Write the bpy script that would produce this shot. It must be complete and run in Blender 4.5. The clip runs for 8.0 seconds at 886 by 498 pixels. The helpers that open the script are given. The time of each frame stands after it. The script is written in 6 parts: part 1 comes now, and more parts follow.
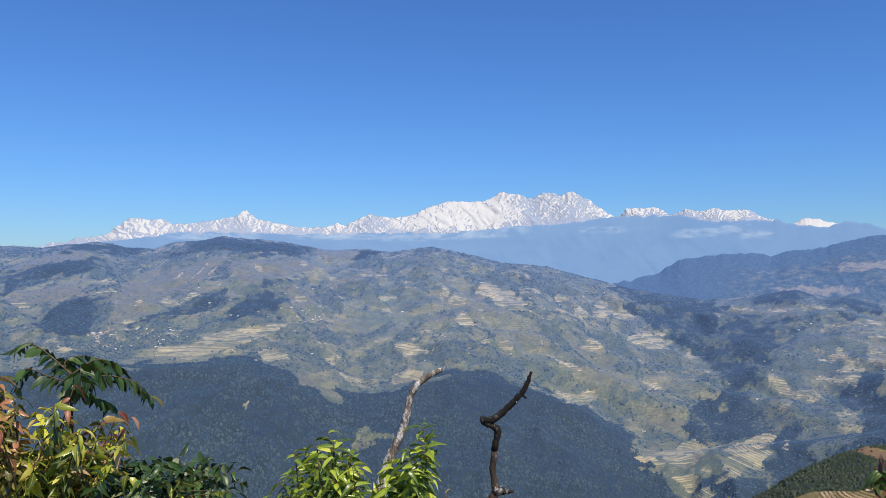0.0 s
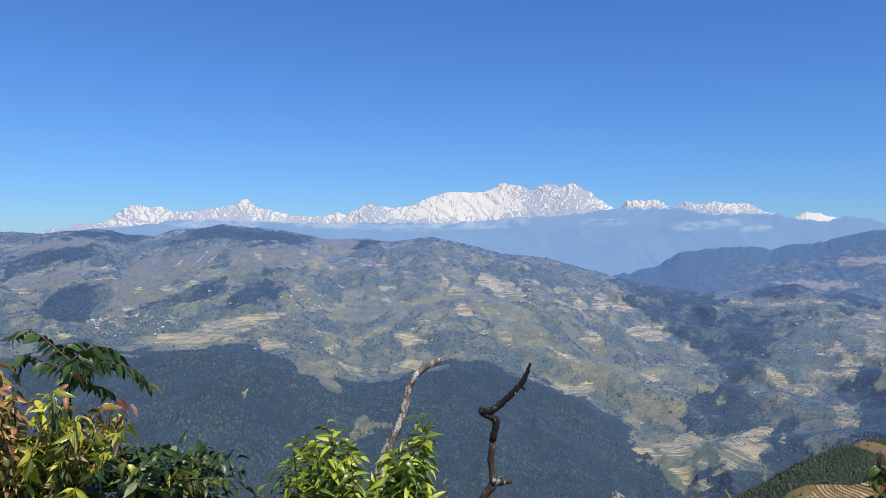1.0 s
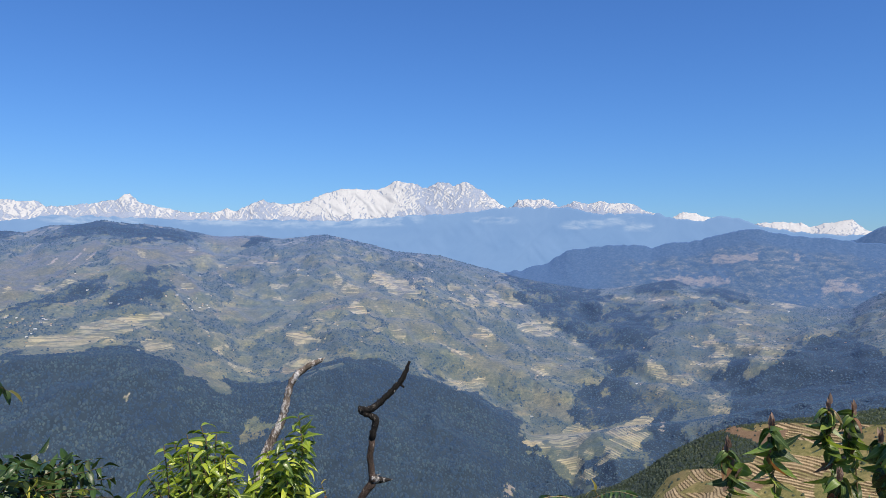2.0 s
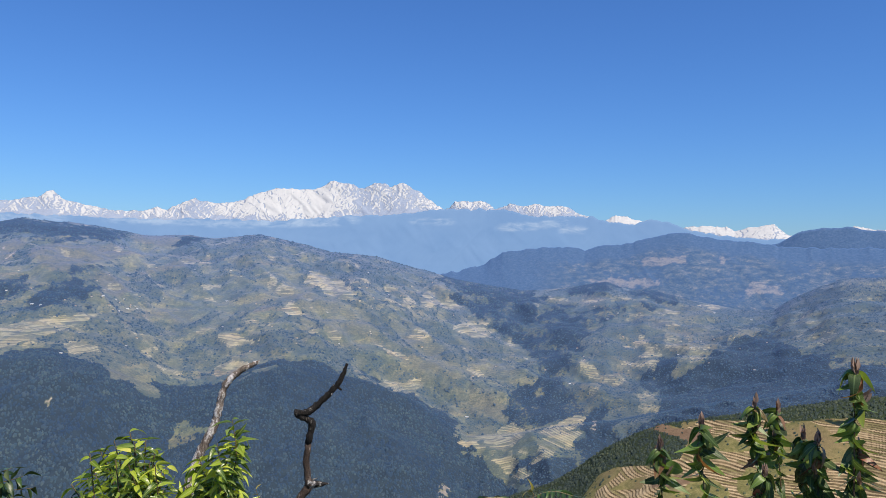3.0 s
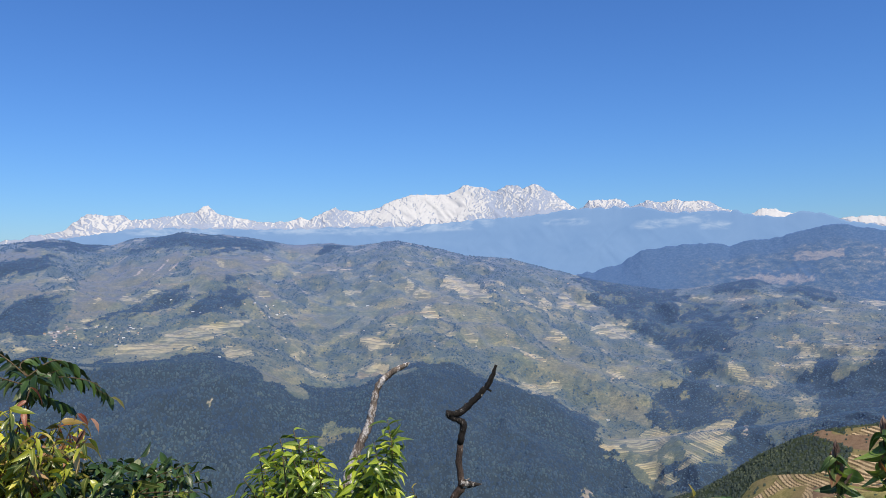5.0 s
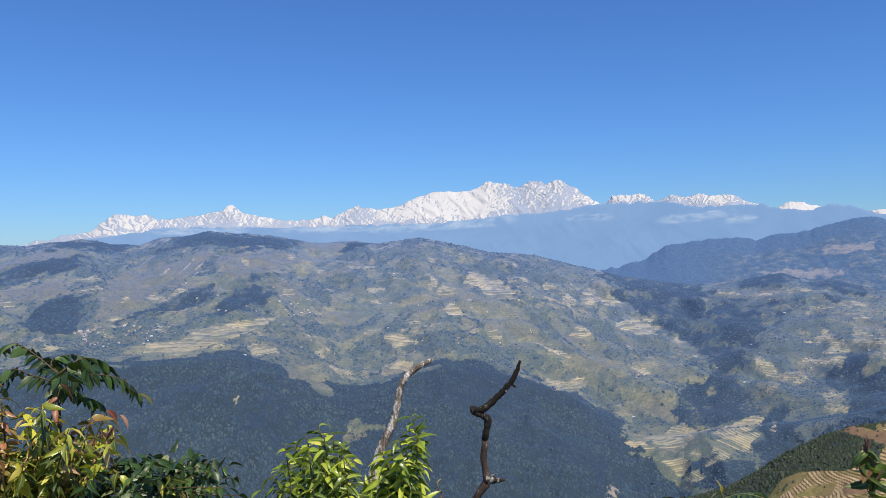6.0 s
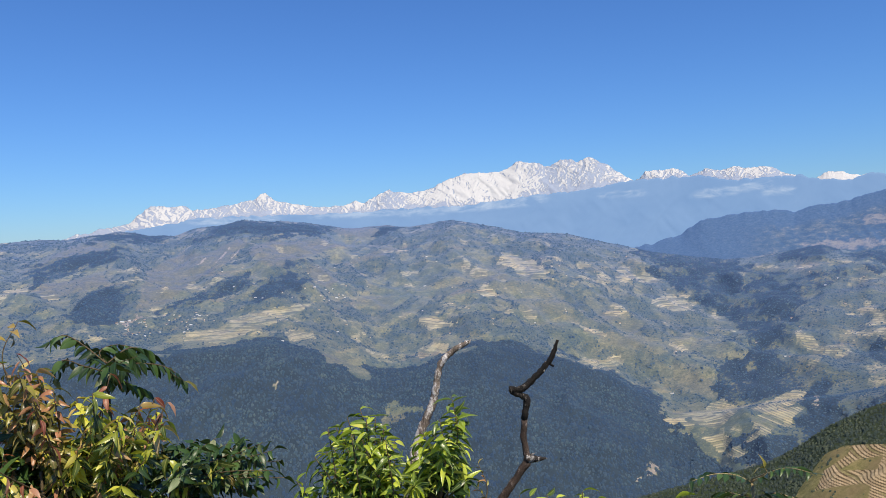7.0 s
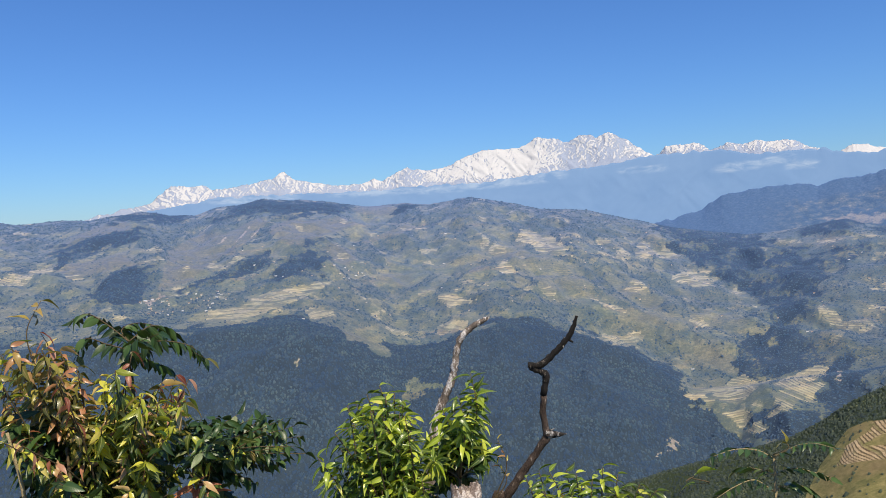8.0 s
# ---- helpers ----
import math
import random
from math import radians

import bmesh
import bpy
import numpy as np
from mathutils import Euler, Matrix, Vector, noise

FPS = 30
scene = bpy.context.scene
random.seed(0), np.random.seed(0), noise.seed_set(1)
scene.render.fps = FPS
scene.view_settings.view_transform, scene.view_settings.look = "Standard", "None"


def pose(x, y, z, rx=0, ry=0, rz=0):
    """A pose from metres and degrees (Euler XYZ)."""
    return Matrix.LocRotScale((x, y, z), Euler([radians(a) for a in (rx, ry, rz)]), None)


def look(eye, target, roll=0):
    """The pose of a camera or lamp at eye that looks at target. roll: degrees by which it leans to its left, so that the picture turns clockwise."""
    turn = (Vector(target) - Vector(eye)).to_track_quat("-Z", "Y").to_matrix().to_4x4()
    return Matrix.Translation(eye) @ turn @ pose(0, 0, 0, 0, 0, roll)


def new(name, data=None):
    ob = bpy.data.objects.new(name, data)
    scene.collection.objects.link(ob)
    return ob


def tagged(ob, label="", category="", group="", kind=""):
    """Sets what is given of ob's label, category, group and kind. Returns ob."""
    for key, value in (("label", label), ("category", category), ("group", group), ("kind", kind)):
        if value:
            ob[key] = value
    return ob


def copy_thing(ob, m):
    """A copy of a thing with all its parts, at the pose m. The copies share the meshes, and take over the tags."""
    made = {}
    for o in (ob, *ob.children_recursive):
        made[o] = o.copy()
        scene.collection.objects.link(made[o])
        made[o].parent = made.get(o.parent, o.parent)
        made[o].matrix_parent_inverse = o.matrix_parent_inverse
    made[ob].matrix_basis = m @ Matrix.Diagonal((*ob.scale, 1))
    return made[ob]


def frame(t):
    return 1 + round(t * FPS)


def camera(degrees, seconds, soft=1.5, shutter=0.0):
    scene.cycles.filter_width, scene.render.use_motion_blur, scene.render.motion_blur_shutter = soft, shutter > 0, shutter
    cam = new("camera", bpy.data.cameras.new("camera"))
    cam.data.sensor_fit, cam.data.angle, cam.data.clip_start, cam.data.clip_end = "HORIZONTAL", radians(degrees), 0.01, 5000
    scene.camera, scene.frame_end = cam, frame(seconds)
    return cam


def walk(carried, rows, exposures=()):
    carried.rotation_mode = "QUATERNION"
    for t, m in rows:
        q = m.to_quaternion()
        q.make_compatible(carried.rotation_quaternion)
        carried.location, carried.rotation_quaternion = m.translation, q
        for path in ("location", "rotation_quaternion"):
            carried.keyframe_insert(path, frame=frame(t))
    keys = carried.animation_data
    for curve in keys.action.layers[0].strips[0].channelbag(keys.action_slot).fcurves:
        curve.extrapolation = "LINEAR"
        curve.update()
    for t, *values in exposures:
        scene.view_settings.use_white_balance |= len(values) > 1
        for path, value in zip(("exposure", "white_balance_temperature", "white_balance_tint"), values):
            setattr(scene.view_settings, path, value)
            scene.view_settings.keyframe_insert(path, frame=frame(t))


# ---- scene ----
cam = camera(60.9, 8.0, soft=0.5)
# seconds, eye x y z, yaw to the left, pitch up, lean
ROWS = [
    (0.0, 0.0, 0.0, 0.0, 0.0, 1.1, 0.0),
    (0.5, -0.0005, 0.0106, 0.0005, -0.043, 0.813, 0.324),
    (1.0, -0.001, 0.0102, 0.0002, -0.005, 0.365, 0.59),
    (1.5, 0.0033, 0.0024, 0.001, 0.068, 0.084, 0.602),
    (1.6, 0.004, 0.001, 0.001, -0.14, 0.09, 0.61),
    (1.7, 0.009, -0.003, 0.002, -1.10, 0.11, 0.61),
    (1.8, 0.022, -0.008, 0.004, -3.17, 0.16, 0.62),
    (1.9, 0.037, -0.012, 0.006, -5.55, 0.21, 0.63),
    (2.0, 0.0521, -0.0149, 0.0074, -8.04, 0.272, 0.637),
    (2.1, 0.0590, -0.013, 0.0072, -10.0, 0.32, 0.67),
    (2.2, 0.0648, -0.0097, 0.0069, -11.775, 0.363, 0.70),
    (2.4, 0.072, -0.006, 0.0075, -14.2, 0.42, 0.78),
    (2.65, 0.071, -0.004, 0.0085, -15.2, 0.44, 0.88),
    (2.9, 0.054, -0.005, 0.009, -13.9, 0.43, 0.97),
    (3.1, 0.037, -0.006, 0.0094, -11.6, 0.43, 1.01),
    (3.3, 0.0228, -0.0076, 0.0095, -8.782, 0.432, 1.015),
    (3.5, 0.0146, -0.0111, 0.0102, -6.366, 0.477, 0.893),
    (4.0, 0.0070, -0.0044, 0.0089, -4.487, 0.555, 0.302),
    (4.5, 0.0032, -0.0004, 0.0078, -3.598, 0.582, -0.407),
    (6.0, 0.0028, 0.0014, 0.0021, -0.943, 0.36, -1.158),
    (6.5, 0.0029, -0.0032, 0.0072, 0.099, -0.155, -2.127),
    (7.0, -0.0054, -0.0132, 0.0045, 1.561, -0.918, -2.877),
    (7.5, -0.0024, 0.0032, -0.0006, 2.753, -1.887, -3.215),
    (8.0, -0.0028, 0.0004, 0.0, 3.078, -2.558, -3.381),
]


def ahead(yaw, pitch):
    a, b = radians(yaw), radians(pitch)
    return Vector((-math.sin(a) * math.cos(b), math.cos(a) * math.cos(b), math.sin(b)))


walk(cam, [(t, look((x, y, z), Vector((x, y, z)) + 100 * ahead(yaw, pitch), lean)) for t, x, y, z, yaw, pitch, lean in ROWS],
     exposures=[(0.0, 0.0, 6500, 10), (4.5, 0.0, 6540, 10), (6.0, 0.02, 6600, 10), (7.0, 0.03, 6700, 10), (8.0, 0.05, 6850, 10)])

# ---- sky and sun ----
SUN_AZ, SUN_EL = 152.0, 56.0          # degrees to the right of the view's north, and above the horizon
world = bpy.data.worlds.new("clear_autumn_sky")
scene.world = world
world.use_nodes = True
wn = world.node_tree
wn.nodes.clear()
sky = wn.nodes.new("ShaderNodeTexSky")
sky.sky_type = "NISHITA"
sky.sun_disc = False
sky.sun_elevation, sky.sun_rotation = radians(SUN_EL), radians(SUN_AZ)
sky.altitude, sky.air_density, sky.dust_density, sky.ozone_density = 1500, 1.4, 0.4, 9.0
back = wn.nodes.new("ShaderNodeBackground")
back.inputs["Strength"].default_value = 0.097
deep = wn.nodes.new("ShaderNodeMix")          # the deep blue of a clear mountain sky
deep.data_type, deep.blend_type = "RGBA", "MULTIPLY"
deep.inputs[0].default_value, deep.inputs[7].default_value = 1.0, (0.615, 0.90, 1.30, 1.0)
out = wn.nodes.new("ShaderNodeOutputWorld")
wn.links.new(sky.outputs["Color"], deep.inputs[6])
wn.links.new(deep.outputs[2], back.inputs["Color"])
wn.links.new(back.outputs["Background"], out.inputs["Surface"])

sun = new("sun", bpy.data.lights.new("sun", "SUN"))
sun.data.energy, sun.data.angle, sun.data.color = 5.5, radians(0.53), (1.0, 0.90, 0.73)
_s = Vector((math.sin(radians(SUN_AZ)) * math.cos(radians(SUN_EL)), math.cos(radians(SUN_AZ)) * math.cos(radians(SUN_EL)), math.sin(radians(SUN_EL))))
sun.matrix_world = look(_s * 50, (0, 0, 0))


# ---- materials ----
def blank(name):
    m = bpy.data.materials.new(name)
    m.use_nodes = True
    m.node_tree.nodes.clear()
    return m, m.node_tree


def put(nt, socket, value):
    if isinstance(value, bpy.types.NodeSocket):
        nt.links.new(value, socket)
    else:
        socket.default_value = (*value, 1.0) if isinstance(value, tuple) and len(value) == 3 and socket.type == "RGBA" else value


def coords(nt, scale=(1, 1, 1)):
    tc, mp = nt.nodes.new("ShaderNodeTexCoord"), nt.nodes.new("ShaderNodeMapping")
    nt.links.new(tc.outputs["Object"], mp.inputs["Vector"])
    mp.inputs["Scale"].default_value = scale
    return mp.outputs["Vector"]


def grain(nt, vec, scale, detail=5.0, rough=0.55, distortion=0.0):
    n = nt.nodes.new("ShaderNodeTexNoise")
    nt.links.new(vec, n.inputs["Vector"])
    n.inputs["Scale"].default_value, n.inputs["Detail"].default_value = scale, detail
    n.inputs["Roughness"].default_value, n.inputs["Distortion"].default_value = rough, distortion
    return n.outputs["Fac"]


def cells(nt, vec, scale, feature="F1"):
    n = nt.nodes.new("ShaderNodeTexVoronoi")
    n.feature = feature
    nt.links.new(vec, n.inputs["Vector"])
    n.inputs["Scale"].default_value = scale
    return n


def ramp(nt, fac, stops):
    n = nt.nodes.new("ShaderNodeValToRGB")
    put(nt, n.inputs["Fac"], fac)
    el = n.color_ramp.elements
    while len(el) < len(stops):
        el.new(0.5)
    for e, (p, c) in zip(el, stops):
        e.position, e.color = p, (*c, 1.0) if isinstance(c, tuple) else (c, c, c, 1.0)
    return n.outputs["Color"]


def mixed(nt, fac, a, b, mode="MIX"):
    n = nt.nodes.new("ShaderNodeMix")
    n.data_type, n.blend_type = "RGBA", mode
    put(nt, n.inputs[0], fac), put(nt, n.inputs[6], a), put(nt, n.inputs[7], b)
    return n.outputs[2]


def calc(nt, op, a, b=0.0, clamp=False):
    n = nt.nodes.new("ShaderNodeMath")
    n.operation, n.use_clamp = op, clamp
    put(nt, n.inputs[0], a), put(nt, n.inputs[1], b)
    return n.outputs[0]


def named(nt, name):
    n = nt.nodes.new("ShaderNodeAttribute")
    n.attribute_name = name
    return n.outputs["Fac"]


def chance(nt):
    """One random number for each object and each loose piece of a joined mesh."""
    a, b = nt.nodes.new("ShaderNodeObjectInfo"), nt.nodes.new("ShaderNodeNewGeometry")
    return calc(nt, "FRACT", calc(nt, "ADD", a.outputs["Random"], b.outputs["Random Per Island"]))


def finish(m, nt, color, rough=0.8, bump=None, bump_strength=0.3, bump_distance=0.02, sheen=None, specular=0.3, glow=None):
    p, o = nt.nodes.new("ShaderNodeBsdfPrincipled"), nt.nodes.new("ShaderNodeOutputMaterial")
    put(nt, p.inputs["Base Color"], color)
    put(nt, p.inputs["Roughness"], rough)
    p.inputs["Specular IOR Level"].default_value = specular
    if sheen:          # distance haze painted as blue sheen: weight at 900 m and at 2600 m, and its tint
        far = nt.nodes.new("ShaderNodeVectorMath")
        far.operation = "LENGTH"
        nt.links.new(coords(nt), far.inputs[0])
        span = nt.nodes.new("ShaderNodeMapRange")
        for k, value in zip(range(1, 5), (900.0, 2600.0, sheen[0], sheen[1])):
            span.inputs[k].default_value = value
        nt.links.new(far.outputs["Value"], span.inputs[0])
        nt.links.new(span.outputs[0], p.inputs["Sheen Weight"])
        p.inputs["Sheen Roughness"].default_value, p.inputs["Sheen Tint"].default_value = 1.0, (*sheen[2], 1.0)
    if glow:
        put(nt, p.inputs["Emission Color"], glow[0])
        p.inputs["Emission Strength"].default_value = glow[1]
    if bump is not None:
        b = nt.nodes.new("ShaderNodeBump")
        b.inputs["Strength"].default_value, b.inputs["Distance"].default_value = bump_strength, bump_distance
        put(nt, b.inputs["Height"], bump)
        nt.links.new(b.outputs["Normal"], p.inputs["Normal"])
    nt.links.new(p.outputs["BSDF"], o.inputs["Surface"])
    return m


# blue haze put on as sheen: near weight, far weight, tint
SLOPE_HAZE = (0.10, 0.43, (0.22, 0.42, 1.0))
PINE_HAZE = (0.36, 0.52, (0.21, 0.43, 0.96))
GROVE_HAZE = (0.38, 0.64, (0.21, 0.44, 1.0))


def hillside_material():
    """Rough pasture in uneven plots, dry terraces, scrub, woodland floor and bare earth."""
    m, nt = blank("terraced_hillside")
    v = coords(nt)
    big, fine = grain(nt, v, 0.005, 5, 0.6), grain(nt, v, 0.05, 6, 0.65)
    spread = nt.nodes.new("ShaderNodeVectorMath")          # plots with wavering sides, longer than they are high
    spread.operation = "ADD"
    wobble = nt.nodes.new("ShaderNodeTexNoise")
    nt.links.new(v, wobble.inputs["Vector"])
    wobble.inputs["Scale"].default_value, wobble.inputs["Detail"].default_value = 0.02, 4.0
    amount = nt.nodes.new("ShaderNodeVectorMath")
    amount.operation = "SCALE"
    amount.inputs["Scale"].default_value = 55.0
    nt.links.new(wobble.outputs["Color"], amount.inputs[0])
    nt.links.new(coords(nt, (0.55, 0.55, 2.6)), spread.inputs[0]), nt.links.new(amount.outputs[0], spread.inputs[1])
    plots = cells(nt, spread.outputs[0], 0.034)
    pick = nt.nodes.new("ShaderNodeSeparateColor")
    nt.links.new(plots.outputs["Color"], pick.inputs["Color"])
    grass = ramp(nt, fine, [(0.25, (0.096, 0.102, 0.05)), (0.5, (0.149, 0.146, 0.074)), (0.75, (0.215, 0.194, 0.106))])
    tint = ramp(nt, pick.outputs[0], [(0.0, (0.62, 0.74, 0.66)), (0.3, (0.84, 0.92, 0.80)), (0.6, (1.02, 1.02, 0.9)), (0.82, (1.2, 1.18, 0.9)), (0.95, (1.34, 1.25, 0.95)), (1.0, (1.06, 0.94, 0.76))])
    grass = mixed(nt, 1.0, grass, tint, "MULTIPLY")
    grass = mixed(nt, ramp(nt, big, [(0.48, 0.0), (0.66, 0.55)]), grass, (0.132, 0.122, 0.064))
    grass = mixed(nt, ramp(nt, named(nt, "dry"), [(0.2, 0.0), (0.8, 0.75)]), grass, ramp(nt, fine, [(0.3, (0.096, 0.092, 0.042)), (0.7, (0.158, 0.14, 0.066))]))
    grass = mixed(nt, 1.0, grass, ramp(nt, grain(nt, v, 0.16, 5, 0.75), [(0.35, (0.6, 0.63, 0.62)), (0.65, (1.3, 1.28, 1.2))]), "MULTIPLY")
    # dry stubble on the terraces, with grassy banks between them
    straw = ramp(nt, fine, [(0.3, (0.25, 0.21, 0.108)), (0.55, (0.385, 0.328, 0.178)), (0.8, (0.515, 0.45, 0.265))])
    banks = ramp(nt, calc(nt, "FRACT", named(nt, "level")), [(0.58, 0.0), (0.66, 1.0), (0.92, 1.0), (1.0, 0.0)])
    tread = nt.nodes.new("ShaderNodeTexWhiteNoise")
    tread.noise_dimensions = "1D"
    put(nt, tread.inputs["W"], calc(nt, "FLOOR", named(nt, "level")))
    worn = calc(nt, "ADD", calc(nt, "MULTIPLY", tread.outputs["Value"], 0.5), grain(nt, v, 0.03, 4))
    straw = mixed(nt, ramp(nt, worn, [(0.72, 0.0), (0.88, 0.85)]), straw, grass)
    straw = mixed(nt, 0.5, straw, tint, "MULTIPLY")
    straw = mixed(nt, calc(nt, "MULTIPLY", banks, ramp(nt, grain(nt, v, 0.03, 3), [(0.4, 0.45), (0.6, 0.95)])), straw, (0.105, 0.10, 0.052))
    grass = mixed(nt, calc(nt, "MULTIPLY", banks, ramp(nt, grain(nt, v, 0.016, 4), [(0.45, 0.0), (0.65, 0.6)])), grass, (0.075, 0.088, 0.045))
    color = mixed(nt, ramp(nt, calc(nt, "ADD", named(nt, "straw"), calc(nt, "MULTIPLY", calc(nt, "SUBTRACT", grain(nt, v, 0.09, 4), 0.5), 1.1)), [(0.42, 0.0), (0.60, 0.95)]), grass, straw)
    # scrub: dark tufts scattered over the pasture, thicker near the trees
    scrub = calc(nt, "ADD", calc(nt, "ADD", calc(nt, "MULTIPLY", grain(nt, v, 0.24, 4, 0.7), 0.6), calc(nt, "MULTIPLY", grain(nt, v, 0.035, 4, 0.6), 0.4)), calc(nt, "MULTIPLY", named(nt, "scrub"), 0.16))
    scrub = calc(nt, "SUBTRACT", scrub, calc(nt, "MULTIPLY", named(nt, "straw"), 0.1))
    color = mixed(nt, ramp(nt, scrub, [(0.56, 0.0), (0.64, 0.7)]), color, (0.052, 0.072, 0.04))
    # woodland floor: dark base colour with haze blue mixed in
    wood = ramp(nt, fine, [(0.3, (0.015, 0.026, 0.03)), (0.7, (0.028, 0.044, 0.046))])
    rag = calc(nt, "MULTIPLY", calc(nt, "SUBTRACT", grain(nt, v, 0.10, 5, 0.7), 0.5), 1.9)
    color = mixed(nt, ramp(nt, calc(nt, "ADD", named(nt, "wood"), rag), [(0.42, 0.0), (0.62, 1.0)]), color, wood)
    color = mixed(nt, ramp(nt, calc(nt, "ADD", named(nt, "scar"), rag), [(0.5, 0.0), (0.8, 0.9)]), color, ramp(nt, fine, [(0.35, (0.16, 0.13, 0.085)), (0.65, (0.40, 0.33, 0.24))]))
    tufts = calc(nt, "ADD", fine, grain(nt, v, 0.3, 3, 0.6))
    finish(m, nt, color, 0.9, tufts, 0.8, 1.5, SLOPE_HAZE, 0.25)
    body = nt.nodes["Principled BSDF"].inputs["Sheen Weight"]          # the painted haze is weaker under the trees
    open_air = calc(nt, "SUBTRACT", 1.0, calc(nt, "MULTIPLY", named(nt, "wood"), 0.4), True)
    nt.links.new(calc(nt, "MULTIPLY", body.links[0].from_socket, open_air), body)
    return m


def near_slope_material():
    """Stubble terraces, banks and rough grass of the near slope."""
    m, nt = blank("stubble_terraces")
    v = coords(nt)
    fine, broad = grain(nt, v, 0.35, 6, 0.7), grain(nt, v, 0.02, 4, 0.55)
    straw = ramp(nt, fine, [(0.25, (0.28, 0.20, 0.115)), (0.5, (0.42, 0.32, 0.19)), (0.75, (0.54, 0.43, 0.275))])
    rough = ramp(nt, fine, [(0.3, (0.115, 0.115, 0.042)), (0.55, (0.21, 0.185, 0.078)), (0.8, (0.33, 0.265, 0.135))])
    rough = mixed(nt, 1.0, rough, ramp(nt, grain(nt, v, 0.08, 5, 0.7), [(0.35, (0.6, 0.66, 0.6)), (0.65, (1.25, 1.2, 1.1))]), "MULTIPLY")
    rough = mixed(nt, ramp(nt, broad, [(0.5, 0.0), (0.65, 0.6)]), rough, (0.19, 0.13, 0.075))
    rough = mixed(nt, ramp(nt, named(nt, "dry"), [(0.35, 0.0), (0.65, 0.9)]), rough, ramp(nt, fine, [(0.3, (0.13, 0.08, 0.05)), (0.7, (0.22, 0.145, 0.095))]))
    tread = nt.nodes.new("ShaderNodeTexWhiteNoise")
    tread.noise_dimensions = "1D"
    put(nt, tread.inputs["W"], calc(nt, "FLOOR", named(nt, "level")))
    worn = calc(nt, "ADD", calc(nt, "MULTIPLY", tread.outputs["Value"], 0.6), calc(nt, "MULTIPLY", grain(nt, v, 0.045, 3), 0.8))
    straw = mixed(nt, 1.0, straw, ramp(nt, worn, [(0.3, (0.72, 0.70, 0.66)), (0.8, (1.08, 1.06, 1.04))]), "MULTIPLY")
    straw = mixed(nt, ramp(nt, worn, [(0.86, 0.0), (0.93, 0.85)]), straw, rough)
    color = mixed(nt, ramp(nt, named(nt, "straw"), [(0.35, 0.0), (0.6, 1.0)]), rough, straw)
    # brown banks between the treads, with their shade put into the colour
    banks = ramp(nt, calc(nt, "FRACT", named(nt, "level")), [(0.56, 0.0), (0.62, 0.95), (0.95, 0.95), (0.99, 0.0)])
    color = mixed(nt, calc(nt, "MULTIPLY", banks, ramp(nt, grain(nt, v, 0.12, 3), [(0.3, 0.45), (0.55, 1.0)])), color, mixed(nt, ramp(nt, named(nt, "straw"), [(0.3, 0.0), (0.6, 1.0)]), rough, (0.085, 0.06, 0.03)))
    blades = grain(nt, v, 9.0, 6, 0.75)          # dead grass and bare soil underfoot
    color = mixed(nt, 1.0, color, ramp(nt, blades, [(0.32, (0.62, 0.66, 0.62)), (0.5, (1.0, 1.0, 1.0)), (0.68, (1.35, 1.3, 1.2))]), "MULTIPLY")
    wood = ramp(nt, fine, [(0.3, (0.02, 0.032, 0.015)), (0.7, (0.045, 0.06, 0.025))])
    color = mixed(nt, ramp(nt, named(nt, "wood"), [(0.3, 0.0), (0.7, 1.0)]), color, wood)
    return finish(m, nt, color, 0.9, calc(nt, "ADD", fine, calc(nt, "MULTIPLY", blades, 0.12)), 0.6, 0.35, None, 0.2)


